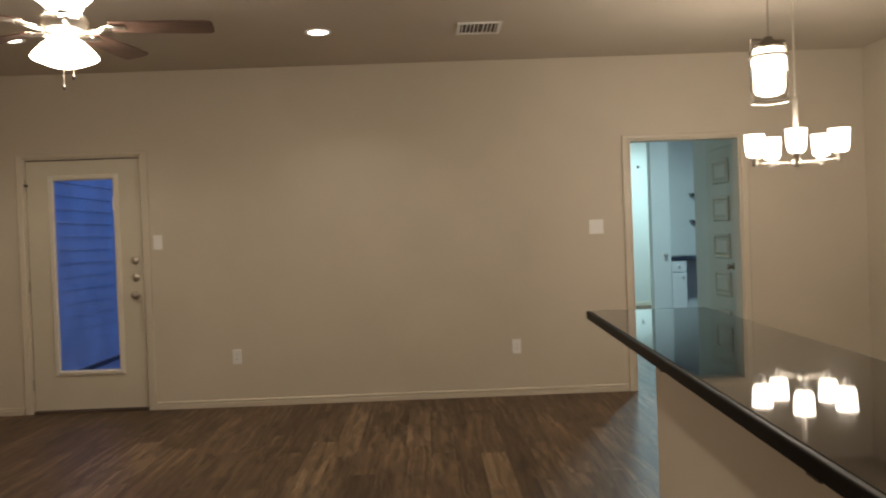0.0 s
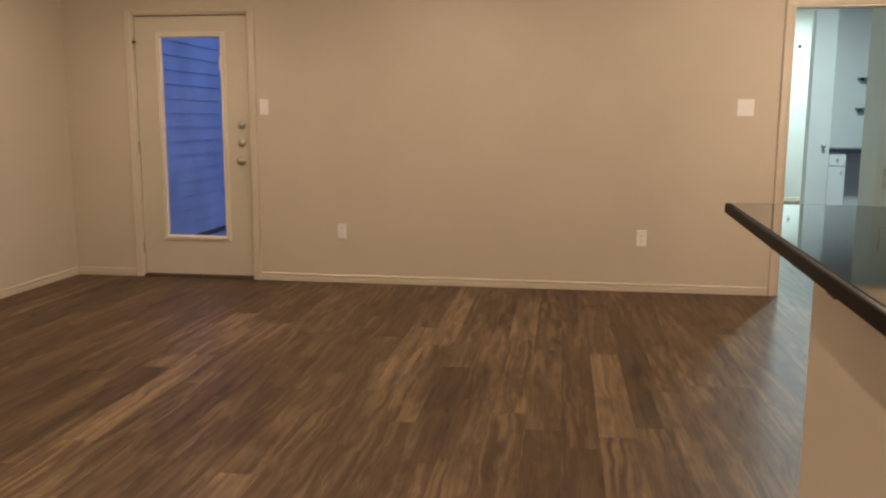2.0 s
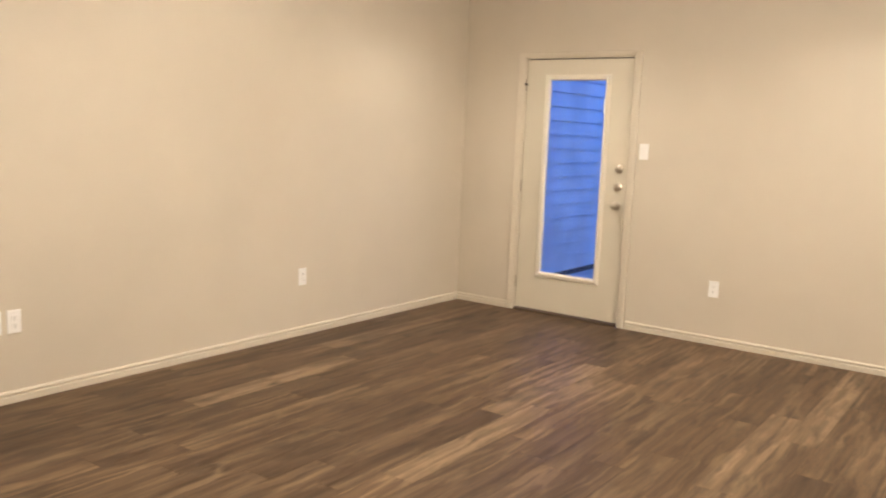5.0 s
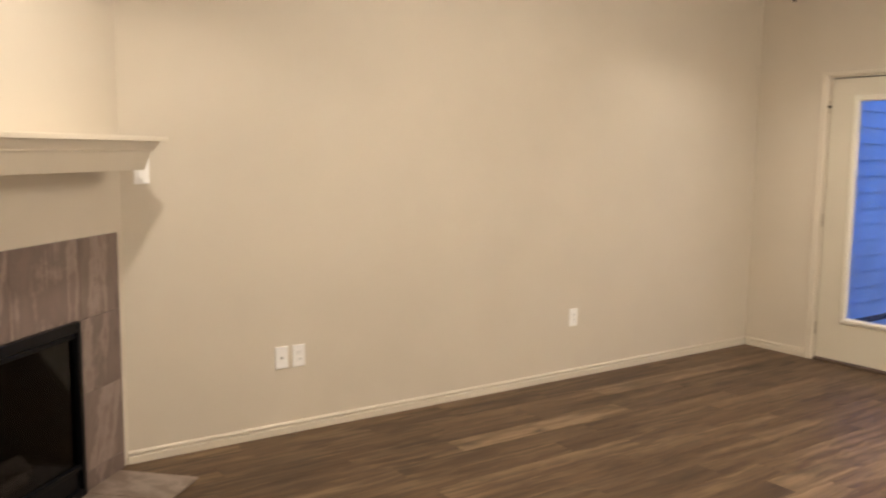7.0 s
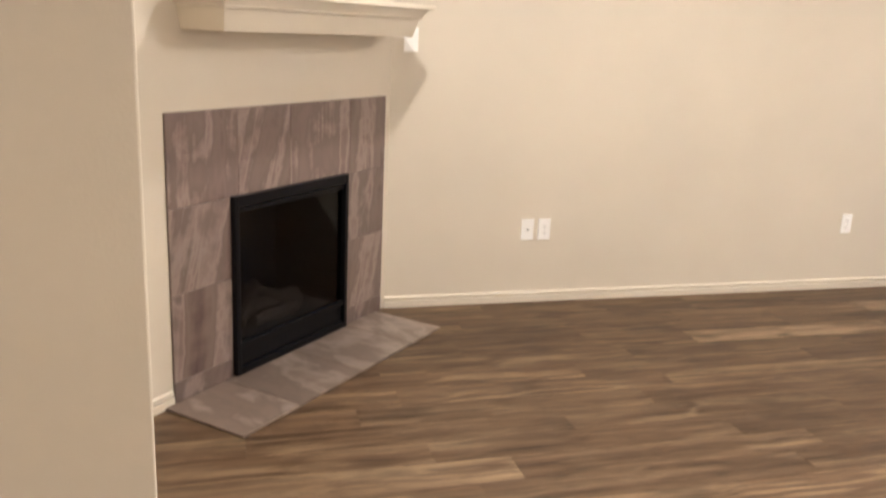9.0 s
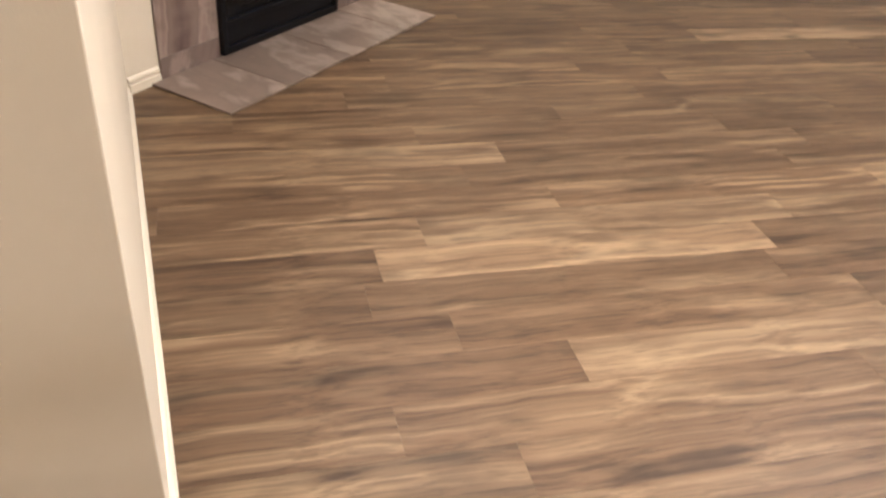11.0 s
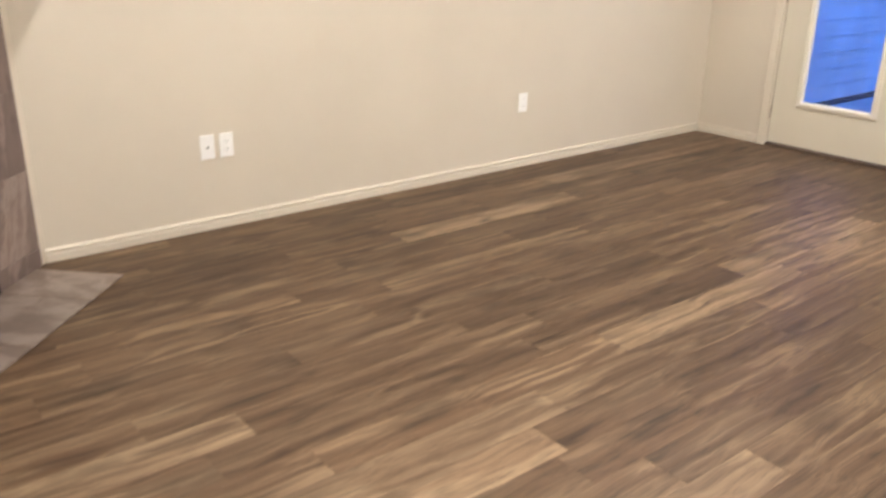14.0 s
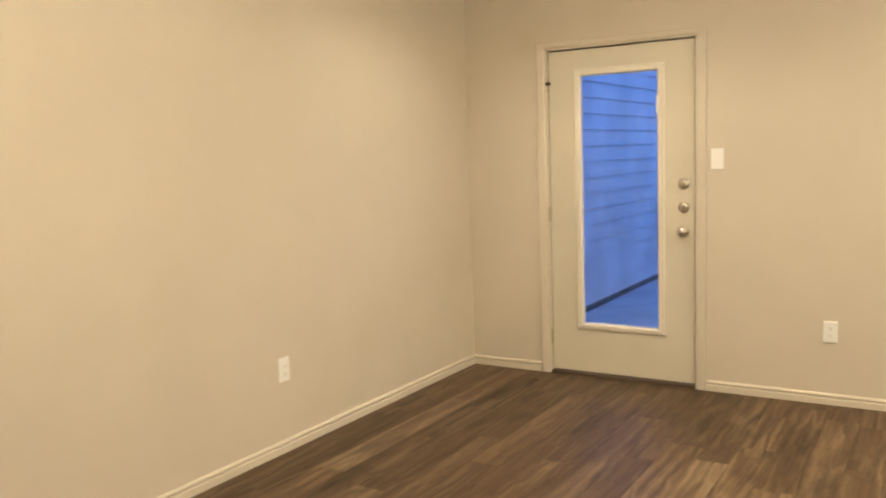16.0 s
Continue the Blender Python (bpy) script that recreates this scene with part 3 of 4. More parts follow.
cuboid((0.587, 0.050, 2.0405), (1.4975, 0.0635, 2.049), bm=ws)
part("gap_shade_strip", ws, M_SLOT, door, "dark strip standing in for shade in the door gap")
part("threshold", cuboid((0.586, -0.012, -0.002), (1.505, 0.2, 0.019), 0.004), M_THRESH, door, "dark worn threshold strip")

# ---- wall plates ----


def face_west(y, z):
    return Matrix.Translation((0, y, z)) @ Matrix.Rotation(radians(90), 4, "Z")


def face_north(x, z):
    return Matrix.Translation((x, 0, z))


def plate_body(w, h):
    bm = cuboid((-w / 2, -0.006, -h / 2), (w / 2, 0, h / 2))
    top = [e for e in bm.edges if all(v.co.y < -0.003 for v in e.verts)]
    bmesh.ops.bevel(bm, geom=top, offset=0.004, segments=2, affect="EDGES", profile=0.5)
    return bm


def outlet(m, label="white duplex wall outlet"):
    t = thing("wall_outlet", label, "outlet", m, "wall outlets")
    pl = part("cover_plate", plate_body(0.072, 0.118), M_PLATE, t)
    for dz in (0.0195, -0.0195):
        f = part("receptacle", cuboid((-0.0165, -0.0085, dz - 0.0145), (0.0165, -0.005, dz + 0.0145), 0.0025), M_PLATE, t)
        sl = cuboid((-0.0075, -0.0089, dz - 0.001), (-0.0055, -0.008, dz + 0.008))
        cuboid((0.0055, -0.0089, dz - 0.001), (0.0075, -0.008, dz + 0.007), bm=sl)
        cuboid((-0.002, -0.0089, dz - 0.010), (0.002, -0.008, dz - 0.006), bm=sl)
        part("slots", sl, M_SLOT, f, "dark plug slots")
    return t


def coax(m):
    t = thing("cable_outlet", "white wall plate with a coaxial cable socket", "outlet", m)
    part("cover_plate", plate_body(0.072, 0.118), M_PLATE, t)
    part("socket", lathe([(0, 0.012), (0.0045, 0.012), (0.0045, 0.006), (0.008, 0.006), (0.008, 0.0), (0, 0)], 12, "Y"), M_DARKMETAL, t, "dark threaded socket")
    return t


def switch(m, gangs, label):
    w2 = 0.072 + 0.046 * (gangs - 1)
    t = thing("light_switch", label, "light switch", m)
    part("cover_plate", plate_body(w2, 0.118), M_PLATE, t)
    for g in range(gangs):
        cx = (g - (gangs - 1) / 2) * 0.046
        rk = cuboid((cx - 0.0165, -0.009, -0.033), (cx + 0.0165, -0.005, 0.033), 0.002)
        for v in rk.verts:
            if v.co.z < 0 and v.co.y < -0.007:
                v.co.y += 0.002
        part("rocker", rk, M_PLATE, t)
    return t


outlet(face_north(2.232, 0.402))
outlet(face_north(4.504, 0.40))
outlet(face_west(-1.884, 0.41))
coax(face_west(-3.966, 0.412))
outlet(face_west(-3.868, 0.412), "white duplex wall outlet beside the cable plate")
switch(face_north(1.631, 1.354), 1, "white single rocker switch beside the patio door")
switch(face_north(5.189, 1.352), 2, "white double rocker switch beside the passage")
switch(face_west(-4.652, 1.389), 1, "white fireplace switch below the mantel")
switch(Matrix.Translation((SX, -5.882, 1.359)) @ Matrix.Rotation(radians(90), 4, "Z"), 2, "white switch plate on the entry wall")

# ---- fireplace ----
fp = thing("fireplace", "gas fireplace with stone-look tile surround set across the corner", "fireplace", CH)
TV = 0.010
part("tile_bed", cuboid((0.05, 0.0005, 0.0), (FB0, TV - 0.003, 1.114)), M_GROUT, fp)
part("tile_bed", cuboid((FB1, 0.0005, 0.0), (1.455, TV - 0.003, 1.114)), M_GROUT, fp)
part("tile_bed", cuboid((FB0, 0.0005, FBZ), (FB1, TV - 0.003, 1.114)), M_GROUT, fp)


def tile(u0, u1, z0, z1):
    g = 0.0013
    bm = cuboid((-(u1 - u0) / 2 + g, 0.001, -(z1 - z0) / 2 + g), ((u1 - u0) / 2 - g, TV, (z1 - z0) / 2 - g))
    front = [e for e in bm.edges if all(v.co.y > TV / 2 for v in e.verts)]
    bmesh.ops.bevel(bm, geom=front, offset=0.0015, segments=1, affect="EDGES")
    ob = part("tile", bm, M_STONE, fp)
    ob.location = ((u0 + u1) / 2, 0, (z0 + z1) / 2)


for u0, u1 in ((0.05, 0.345), (0.345, 0.775), (0.775, 1.09), (1.09, 1.455)):
    tile(u0, u1, 0.765, 1.115)
for z0, z1 in ((0.0, 0.088), (0.088, 0.435), (0.435, 0.765)):
    tile(0.05, FB0, z0, z1)
    tile(FB1, 1.455, z0, z1)

# firebox: face frame, smoked glass, louvred foot, liner and logs
fbx = part("firebox", cuboid((FB0 - 0.012, 0.0, 0.012), (FB0 + 0.014, 0.034, 0.770), 0.004), M_BLACK, fp, "black steel gas firebox")
fm = cuboid((FB1 - 0.014, 0.0, 0.012), (FB1 + 0.012, 0.034, 0.770), 0.004)
cuboid((FB0 + 0.014, 0.0, 0.725), (FB1 - 0.014, 0.034, 0.770), 0.004, fm)
cuboid((FB0 + 0.014, 0.0, 0.012), (FB1 - 0.014, 0.034, 0.045), 0.004, fm)
cuboid((FB0 + 0.014, 0.0, 0.128), (FB1 - 0.014, 0.03, 0.150), 0.004, fm)
cuboid((FB0 + 0.014, 0.004, 0.700), (FB1 - 0.014, 0.022, 0.718), 0.003, fm)
part("face_frame", fm, M_BLACK, fbx)
part("foot_panel", cuboid((FB0 + 0.014, 0.006, 0.045), (FB1 - 0.014, 0.017, 0.128), 0.003), M_BLACK, fbx)
ln = bmesh.new()
cuboid((FB0 + 0.002, -0.42, 0.03), (FB0 + 0.012, -0.002, 0.74), bm=ln)
cuboid((FB1 - 0.012, -0.42, 0.03), (FB1 - 0.002, -0.002, 0.74), bm=ln)
cuboid((FB0 + 0.012, -0.42, 0.03), (FB1 - 0.012, -0.40, 0.74), bm=ln)
cuboid((FB0 + 0.012, -0.40, 0.03), (FB1 - 0.012, -0.002, 0.13), bm=ln)
cuboid((FB0 + 0.012, -0.40, 0.72), (FB1 - 0.012, -0.002, 0.74), bm=ln)
part("liner", ln, M_SOOT, fbx)
gl = part("glass_front", cuboid((FB0 + 0.014, 0.006, 0.150), (FB1 - 0.014, 0.010, 0.725)), M_FIREGLASS, fbx, "smoked glass front")
gl.visible_shadow = False
for a, b2, r in (((0.50, -0.20, 0.17), (1.02, -0.17, 0.18), 0.038), ((0.55, -0.12, 0.165), (0.80, -0.26, 0.25), 0.032), ((0.98, -0.11, 0.165), (0.72, -0.25, 0.26), 0.03), ((0.62, -0.09, 0.16), (0.90, -0.10, 0.16), 0.026)):
    pts = [Vector(a).lerp(Vector(b2), k / 6) + Vector((0, 0, 0.006 * math.sin(k * 2.1))) for k in range(7)]
    part("log", tube(pts, r, 9), M_LOG, fbx, "charred ceramic log")

# hearth of floor tiles
ht = thing("hearth", "flat hearth of grey-brown stone-look floor tiles", "hearth", CH, kind="structure")
part("tile_bed", cuboid((0.108, 0.012, -0.01), (1.508, 0.405, 0.006)), M_GROUT, ht)


def hearth_tile(u0, u1, v0, v1):
    g = 0.0014
    bm = cuboid((-(u1 - u0) / 2 + g, -(v1 - v0) / 2 + g, 0.002), ((u1 - u0) / 2 - g, (v1 - v0) / 2 - g, 0.0105))
    up = [e for e in bm.edges if all(v.co.z > 0.006 for v in e.verts)]
    bmesh.ops.bevel(bm, geom=up, offset=0.0015, segments=1, affect="EDGES")
    ob = part("tile", bm, M_HEARTH, ht)
    ob.location = ((u0 + u1) / 2, (v0 + v1) / 2, 0)


for u0, u1 in ((0.103, 0.37), (0.37, 0.78), (0.78, 1.19), (1.19, 1.512)):
    hearth_tile(u0, u1, 0.012, 0.409)

# mantel: shelf board, crown and soffit
mt = thing("mantel", "cream painted mantel shelf on a sloped crown moulding", "mantel", CH)


def taper(u0, u1, v, z0, a0, a1, w2, z1):
    bm = bmesh.new()
    lo = [bm.verts.new(p) for p in ((u0, 0.0005, z0), (u1, 0.0005, z0), (u1, v, z0), (u0, v, z0))]
    hi = [bm.verts.new(p) for p in ((a0, 0.0005, z1), (a1, 0.0005, z1), (a1, w2, z1), (a0, w2, z1))]
    bm.faces.new(lo[::-1])
    bm.faces.new(hi)
    for i in range(4):
        bm.faces.new((lo[i], lo[(i + 1) % 4], hi[(i + 1) % 4], hi[i]))
    return bm


part("shelf_board", cuboid((0.052, 0.0005, 1.526), (1.425, 0.276, 1.548), 0.003), M_TRIM, mt)
part("cove", taper(0.112, 1.387, 0.235, 1.4895, 0.081, 1.406, 0.256, 1.5255), M_TRIM, mt)
part("cove_bead", cuboid((0.106, 0.0005, 1.4825), (1.389, 0.239, 1.4890), 0.002), M_TRIM, mt)
part("frieze", taper(0.140, 1.358, 0.205, 1.403, 0.118, 1.376, 0.226, 1.482), M_TRIM, mt)

# ---- breakfast bar ----
BAR = Matrix.Translation((4.320, -4.060, 0)) @ Matrix.Rotation(radians(-2.85), 4, "Z")
bar = thing("breakfast_bar", "painted half wall below a raised granite bar", "half wall", BAR)
part("half_wall", cuboid((0.175, -3.6, 0.0), (0.305, -0.20, 1.0295)), M_WALL, bar)
part("baseboard", sweep(BASE, (0.175, -0.20, 0), (0.175, -3.6, 0)), M_TRIM, bar)
part("baseboard", sweep(BASE, (0.305, -0.20, 0), (0.175, -0.20, 0)), M_TRIM, bar)
top = thing("bar_top", "polished dark brown granite bar top", "countertop", BAR)
part("slab", cuboid((0.0122, -3.6, 1.030), (0.385, -0.0122, 1.0552), 0.001), M_GRANITE, top)
part("front_edge", cuboid((0.0, -3.6, 1.030), (0.012, -0.0122, 1.055), 0.004, None, 3), M_EDGE, top, "near-black eased front edge")
part("end_edge", cuboid((0.0, -0.012, 1.030), (0.385, 0.0, 1.055), 0.004, None, 3), M_EDGE, top, "near-black eased end edge")
for y in (-0.92, -1.72, -2.5):
    br = cuboid((0.026, y - 0.02, 1.0235), (0.1745, y + 0.02, 1.0298), 0.001)
    cuboid((0.026, y - 0.02, 1.008), (0.032, y + 0.02, 1.0235), 0.001, br, 1)
    part("bracket", br, M_DARKMETAL, bar, "flat dark steel support bracket")
kc = thing("kitchen_cabinet", "painted base cabinet run behind the bar", "cabinet", BAR)
part("body", cuboid((0.307, -3.6, 0.10), (0.73, -0.16, 0.874)), M_CABINET, kc)
part("toe_kick", cuboid((0.307, -3.6, 0.0), (0.67, -0.18, 0.10)), M_SLOT, kc)
kt = thing("kitchen_counter", "dark granite kitchen counter", "countertop", BAR)
slab = cuboid((0.307, -3.6, 0.8745), (0.76, -0.12, 0.914))
bmesh.ops.bevel(slab, geom=slab.edges[:], offset=0.01, segments=3, affect="EDGES", profile=0.5)
part("slab", slab, M_GRANITE, kt)

# ---- ceiling fixtures ----


def can(x, y):
    t = thing("recessed_light", "lit recessed ceiling light with a white trim ring", "ceiling light", Matrix.Translation((x, y, H)), "recessed lights")
    part("trim_ring", lathe([(0.066, 0.0), (0.092, 0.0), (0.094, -0.004), (0.088, -0.008), (0.068, -0.006), (0.066, 0.0)], 36), M_PLATE, t, "", True)
    part("lens", lathe([(0.0, -0.004), (0.066, -0.003), (0.066, -0.0005), (0.0, -0.0005)], 36), M_CANLENS, t, "glowing lens")


# two of these fixtures only house the added kitchen fills
for x, y in CANS_AND_FILLS:
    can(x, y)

vt = thing("ceiling_vent", "white louvred ceiling air register", "air vent", Matrix.Translation((4.21, -1.08, H)))
vf = bmesh.new()
for a, b2 in (((-0.15, -0.15), (0.15, -0.125)), ((-0.15, 0.125), (0.15, 0.15)), ((-0.15, -0.125), (-0.125, 0.125)), ((0.125, -0.125), (0.15, 0.125))):
    cuboid((*a, -0.012), (*b2, -0.0005), 0.003, vf, 1)
part("frame", vf, M_PLATE, vt)
part("backing", cuboid((-0.125, -0.125, -0.003), (0.125, 0.125, -0.0005)), M_THRESH, vt)
for k in range(9):
    sl = cuboid((-0.0012, -0.122, -0.013), (0.0012, 0.122, 0.0))
    ob = part("slat", sl, M_PLATE, vt)
    ob.matrix_basis = Matrix.Translation((-0.108 + k * 0.027, 0, -0.004)) @ Matrix.Rotation(radians(38 if k < 5 else -38), 4, "Y")

# ceiling fan
FX, FY, FZ = 2.19, -2.93, 2.335
fan = thing("ceiling_fan", "five-blade ceiling fan with lit frosted glass bowls", "ceiling fan", Matrix.Translation((FX, FY, FZ)))
part("canopy", lathe([(0, 0.399), (0.07, 0.399), (0.07, 0.385), (0.045, 0.345), (0.016, 0.335), (0, 0.335)], 32), M_NICKEL, fan, "", True)
part("downrod", lathe([(0, 0.340), (0.012, 0.340), (0.012, 0.02), (0, 0.02)], 16), M_NICKEL, fan, "", True)
part("motor", lathe([(0, 0.062), (0.05, 0.06), (0.095, 0.045), (0.108, 0.02), (0.108, -0.012), (0.09, -0.03), (0.055, -0.04), (0.046, -0.085), (0, -0.085)], 36), M_NICKEL, fan, "", True)
part("upper_bowl", lathe([(0.045, 0.066), (0.075, 0.085), (0.12, 0.125), (0.150, 0.165), (0.162, 0.185), (0.158, 0.187), (0.115, 0.13), (0.07, 0.092), (0.045, 0.072), (0.045, 0.066)], 36), M_BOWL, fan, "lit frosted glass uplight bowl", True)
bowl = part("lower_bowl", lathe([(0.0, -0.188), (0.045, -0.184), (0.085, -0.172), (0.12, -0.157), (0.142, -0.147), (0.146, -0.14), (0.13, -0.118), (0.108, -0.095), (0.082, -0.072), (0.062, -0.062), (0.048, -0.061)], 36), M_BOWL, fan, "lit frosted glass bell bowl", True)
for dx, dy, ln2 in ((0.0, -0.02, 0.06), (0.048, -0.03, 0.016)):
    part("pull_chain", tube([(dx, dy, -0.186), (dx, dy, -0.215 - ln2)], 0.0022, 6), M_NICKEL, fan)
    kn = part("pull_knob", lathe([(0, 0.012), (0.004, 0.01), (0.007, 0.0), (0.006, -0.01), (0, -0.014)], 12), M_DARKMETAL, fan, "", True)
    kn.location = (dx, dy, -0.22 - ln2)
for k in range(5):
    ang = radians(8 + 72 * k)
    m = Matrix.Rotation(ang, 4, "Z")
    iron = tube([(0.09, 0, -0.02), (0.14, 0.012, -0.022), (0.17, -0.006, -0.012), (0.205, 0.0, -0.006)], 0.011, 8)
    cuboid((0.19, -0.035, -0.008), (0.27, 0.035, -0.003), 0.002, iron, 1)
    ib = part("blade_iron", iron, M_NICKEL, fan, "", True)
    ib.matrix_basis = m
    bl = bmesh.new()
    out = [(0.20, -0.052), (0.36, -0.062), (0.55, -0.068), (0.645, -0.066), (0.662, -0.05), (0.666, 0.0), (0.662, 0.05), (0.645, 0.066), (0.55, 0.068), (0.36, 0.062), (0.20, 0.052)]
    bl = prism(out, -0.003, 0.004)
    bd = part("blade", bl, M_BLADE, fan, "dark wood-grain fan blade")
    bd.matrix_basis = m @ Matrix.Rotation(radians(-9), 4, "X")


def pendant(x, y):
    zb = 1.637
    t = thing("pendant_light", "glass cylinder pendant with a lit opal core and nickel bars", "pendant light", Matrix.Translation((x, y, zb)), "pendants over the bar")
    part("cord", tube([(0, 0, 0.178), (0, 0, H - zb - 0.02)], 0.0024, 8), M_NICKEL, t)
    part("canopy", lathe([(0, H - zb), (0.06, H - zb), (0.058, H - zb - 0.012), (0.02, H - zb - 0.025), (0, H - zb - 0.025)], 28), M_NICKEL, t, "", True)
    part("outer_glass", lathe([(0.048, 0.0), (0.048, 0.138), (0.0462, 0.138), (0.0462, 0.0), (0.048, 0.0)], 32), M_THINGLASS, t, "clear glass cylinder", True).visible_shadow = False
    part("opal_core", lathe([(0.0, 0.020), (0.022, 0.021), (0.036, 0.027), (0.040, 0.040), (0.040, 0.116), (0.038, 0.124), (0.038, 0.142), (0.0, 0.142)], 28), M_PENDANT, t, "glowing opal glass core", True)
    part("collar", lathe([(0.047, 0.119), (0.051, 0.119), (0.051, 0.125), (0.047, 0.125), (0.047, 0.119)], 32), M_NICKEL, t, "", True)
    # opaque white ring paints the glint along the lower glass rim
    part("rim_glint", lathe([(0.0455, 0.0), (0.0485, 0.0), (0.0485, 0.003), (0.0455, 0.003), (0.0455, 0.0)], 32), M_PLATE, t, "white ring painted as the glint of the glass rim", True)
    part("cap", lathe([(0, 0.174), (0.010, 0.174), (0.016, 0.164), (0.036, 0.154), (0.038, 0.143), (0, 0.143)], 28), M_NICKEL, t, "", True)
    cb = cuboid((-0.050, -0.005, 0.162), (0.050, 0.005, 0.168), 0.001)
    for sx in (-1, 1):
        cuboid((min(sx * 0.049, sx * 0.052), -0.004, 0.118), (max(sx * 0.049, sx * 0.052), 0.004, 0.168), 0.001, cb, 1)
    ob = part("cross_bar", cb, M_NICKEL, t)
    ob.rotation_euler = (0, 0, radians(12))


for x, y in ((4.731, -4.57), (4.768, -5.17)):
    pendant(x, y)

CX, CY, CZ = 5.905, -2.11, 1.650
ch = thing("chandelier", "five-arm brushed nickel chandelier with lit opal shades", "chandelier", Matrix.Translation((CX, CY, CZ)))
part("hub", lathe([(0, -0.018), (0.012, -0.016), (0.03, -0.004), (0.034, 0.012), (0.026, 0.026), (0.012, 0.032), (0, 0.032)], 28), M_GLARE_NICKEL, ch, "", True)
part("stem", lathe([(0, 0.03), (0.013, 0.03), (0.013, 0.37), (0.006, 0.38), (0, 0.38)], 16), M_GLARE_NICKEL, ch, "", True)
part("rod", tube([(0, 0, 0.375), (0, 0, H - CZ - 0.02)], 0.006, 10), M_GLARE_NICKEL, ch)
part("canopy", lathe([(0, H - CZ), (0.065, H - CZ), (0.062, H - CZ - 0.014), (0.02, H - CZ - 0.03), (0, H - CZ - 0.03)], 28), M_GLARE_NICKEL, ch, "", True)
for k in range(5):
    a = radians(-114 + 72 * k)
    c2, s2 = math.cos(a), math.sin(a)
    r = 0.228
    arm = tube([(0.02 * c2, 0.02 * s2, 0.01), (r * c2, r * s2, 0.012)], 0.006, 8)
    ab = part("arm", arm, M_GLARE_NICKEL, ch, "", True)
    cup = part("cup", lathe([(0, -0.014), (0.012, -0.014), (0.016, 0.0), (0.016, 0.02), (0.034, 0.034), (0, 0.034)], 20), M_GLARE_NICKEL, ab, "", True)
    cup.location = (r * c2, r * s2, 0.012)
    sh = part("shade", lathe([(0, 0.048), (0.034, 0.05), (0.045, 0.062), (0.050, 0.085), (0.055, 0.175), (0.052, 0.175), (0.046, 0.085), (0.032, 0.056), (0, 0.054)], 28), M_SHADE, ab, "lit opal glass drum shade", True)
    sh.location = (r * c2, r * s2, 0.0)
    sh.visible_shadow = False
    lamp = bpy.data.lights.new("chandelier_bulb", "POINT")
    lamp.energy, lamp.color, lamp.shadow_soft_size = BULB_W, (1.0, 0.89, 0.755), 0.03
    new("chandelier_bulb", lamp).location = (CX + r * c2, CY + r * s2, CZ + 0.115)

# ---- rooms past the passage ----
HD0, HD1 = 0.548, 1.232           # hall door opening
setting("wall_hall", cuboid((6.56, T, 0), (6.68, HD0, HF)), M_FARWALL, "pale hall wall", "wall")
hw = cuboid((6.56, HD1, 0), (6.68, 1.72, HF))
cuboid((6.56, HD0, 2.06), (6.68, HD1, HF), bm=hw)
setting("wall_hall", hw, M_FARWALL, "pale hall wall with a panel door", "wall")
setting("wall_far", cuboid((7.13, 5.5, 0), (9.6, 5.64, HF)), M_FARWALL, "pale wall behind the vanity", "wall")
setting("wall_far", cuboid((6.99, 4.95, 0), (7.25, 5.05, HF)), M_FARWALL, "pale stub wall beside the vanity", "wall")
setting("wall_far", cuboid((5.0, 7.6, 0), (9.6, 7.74, HF)), M_FARWALL, "pale end wall", "wall")
setting("wall_far", cuboid((4.9, T, 0), (5.04, 7.6, HF)), M_FARWALL, "pale side wall", "wall")
setting("wall_far", cuboid((9.5, T, 0), (9.64, 7.6, HF)), M_FARWALL, "pale side wall", "wall")
setting("baseboard", sweep(BASE, (5.04, 7.6, 0), (9.5, 7.6, 0)), M_TRIM, "cream baseboard", "baseboard")
hd = thing("door_2", "closed five-panel interior door with a nickel knob", "door", kind="structure")
pl = bmesh.new()
cuboid((6.540, HD0 + 0.012, 0.012), (6.572, HD1 - 0.012, 2.04), bm=pl)
dleaf = part("leaf", pl, M_PANELDOOR, hd)
for r0 in range(5):
    z0 = 0.327 + r0 * 0.347
    pan = bmesh.new()
    prof = [(0.0, 0.0), (0.008, 0.012), (0.020, 0.012), (0.034, -0.003), (0.060, 0.010)]
    cs = [(0.69, z0, 1, 1), (1.09, z0, -1, 1), (1.09, z0 + 0.225, -1, -1), (0.69, z0 + 0.225, 1, -1)]
    rings = [[pan.verts.new((6.536 - d, y + sy * o, z + sz * o)) for o, d in prof] for y, z, sy, sz in cs]
    for i in range(4):
        a, c2 = rings[i], rings[(i + 1) % 4]
        for k in range(len(prof) - 1):
            pan.faces.new((a[k], a[k + 1], c2[k + 1], c2[k]))
    pan.faces.new([rr[-1] for rr in rings])
    part("panel", pan, M_PANELDOOR, dleaf)
hk = part("door_knob", lathe([(0, 0.062), (0.018, 0.060), (0.027, 0.050), (0.029, 0.042), (0.012, 0.024), (0.011, 0.012), (0.030, 0.008), (0.033, 0.0), (0, 0)], 24), M_NICKEL, dleaf, "nickel round knob", True)
hk.matrix_basis = Matrix.Translation((6.54, 0.64, 0.955)) @ Matrix.Rotation(radians(-90), 4, "Y")
cs2 = thing("trim", "painted casing of the hall door", "door trim", kind="structure")
part("side_casing", cuboid((6.544, HD1, 0), (6.5595, HD1 + 0.06, 2.11), 0.003), M_PANELDOOR, cs2)
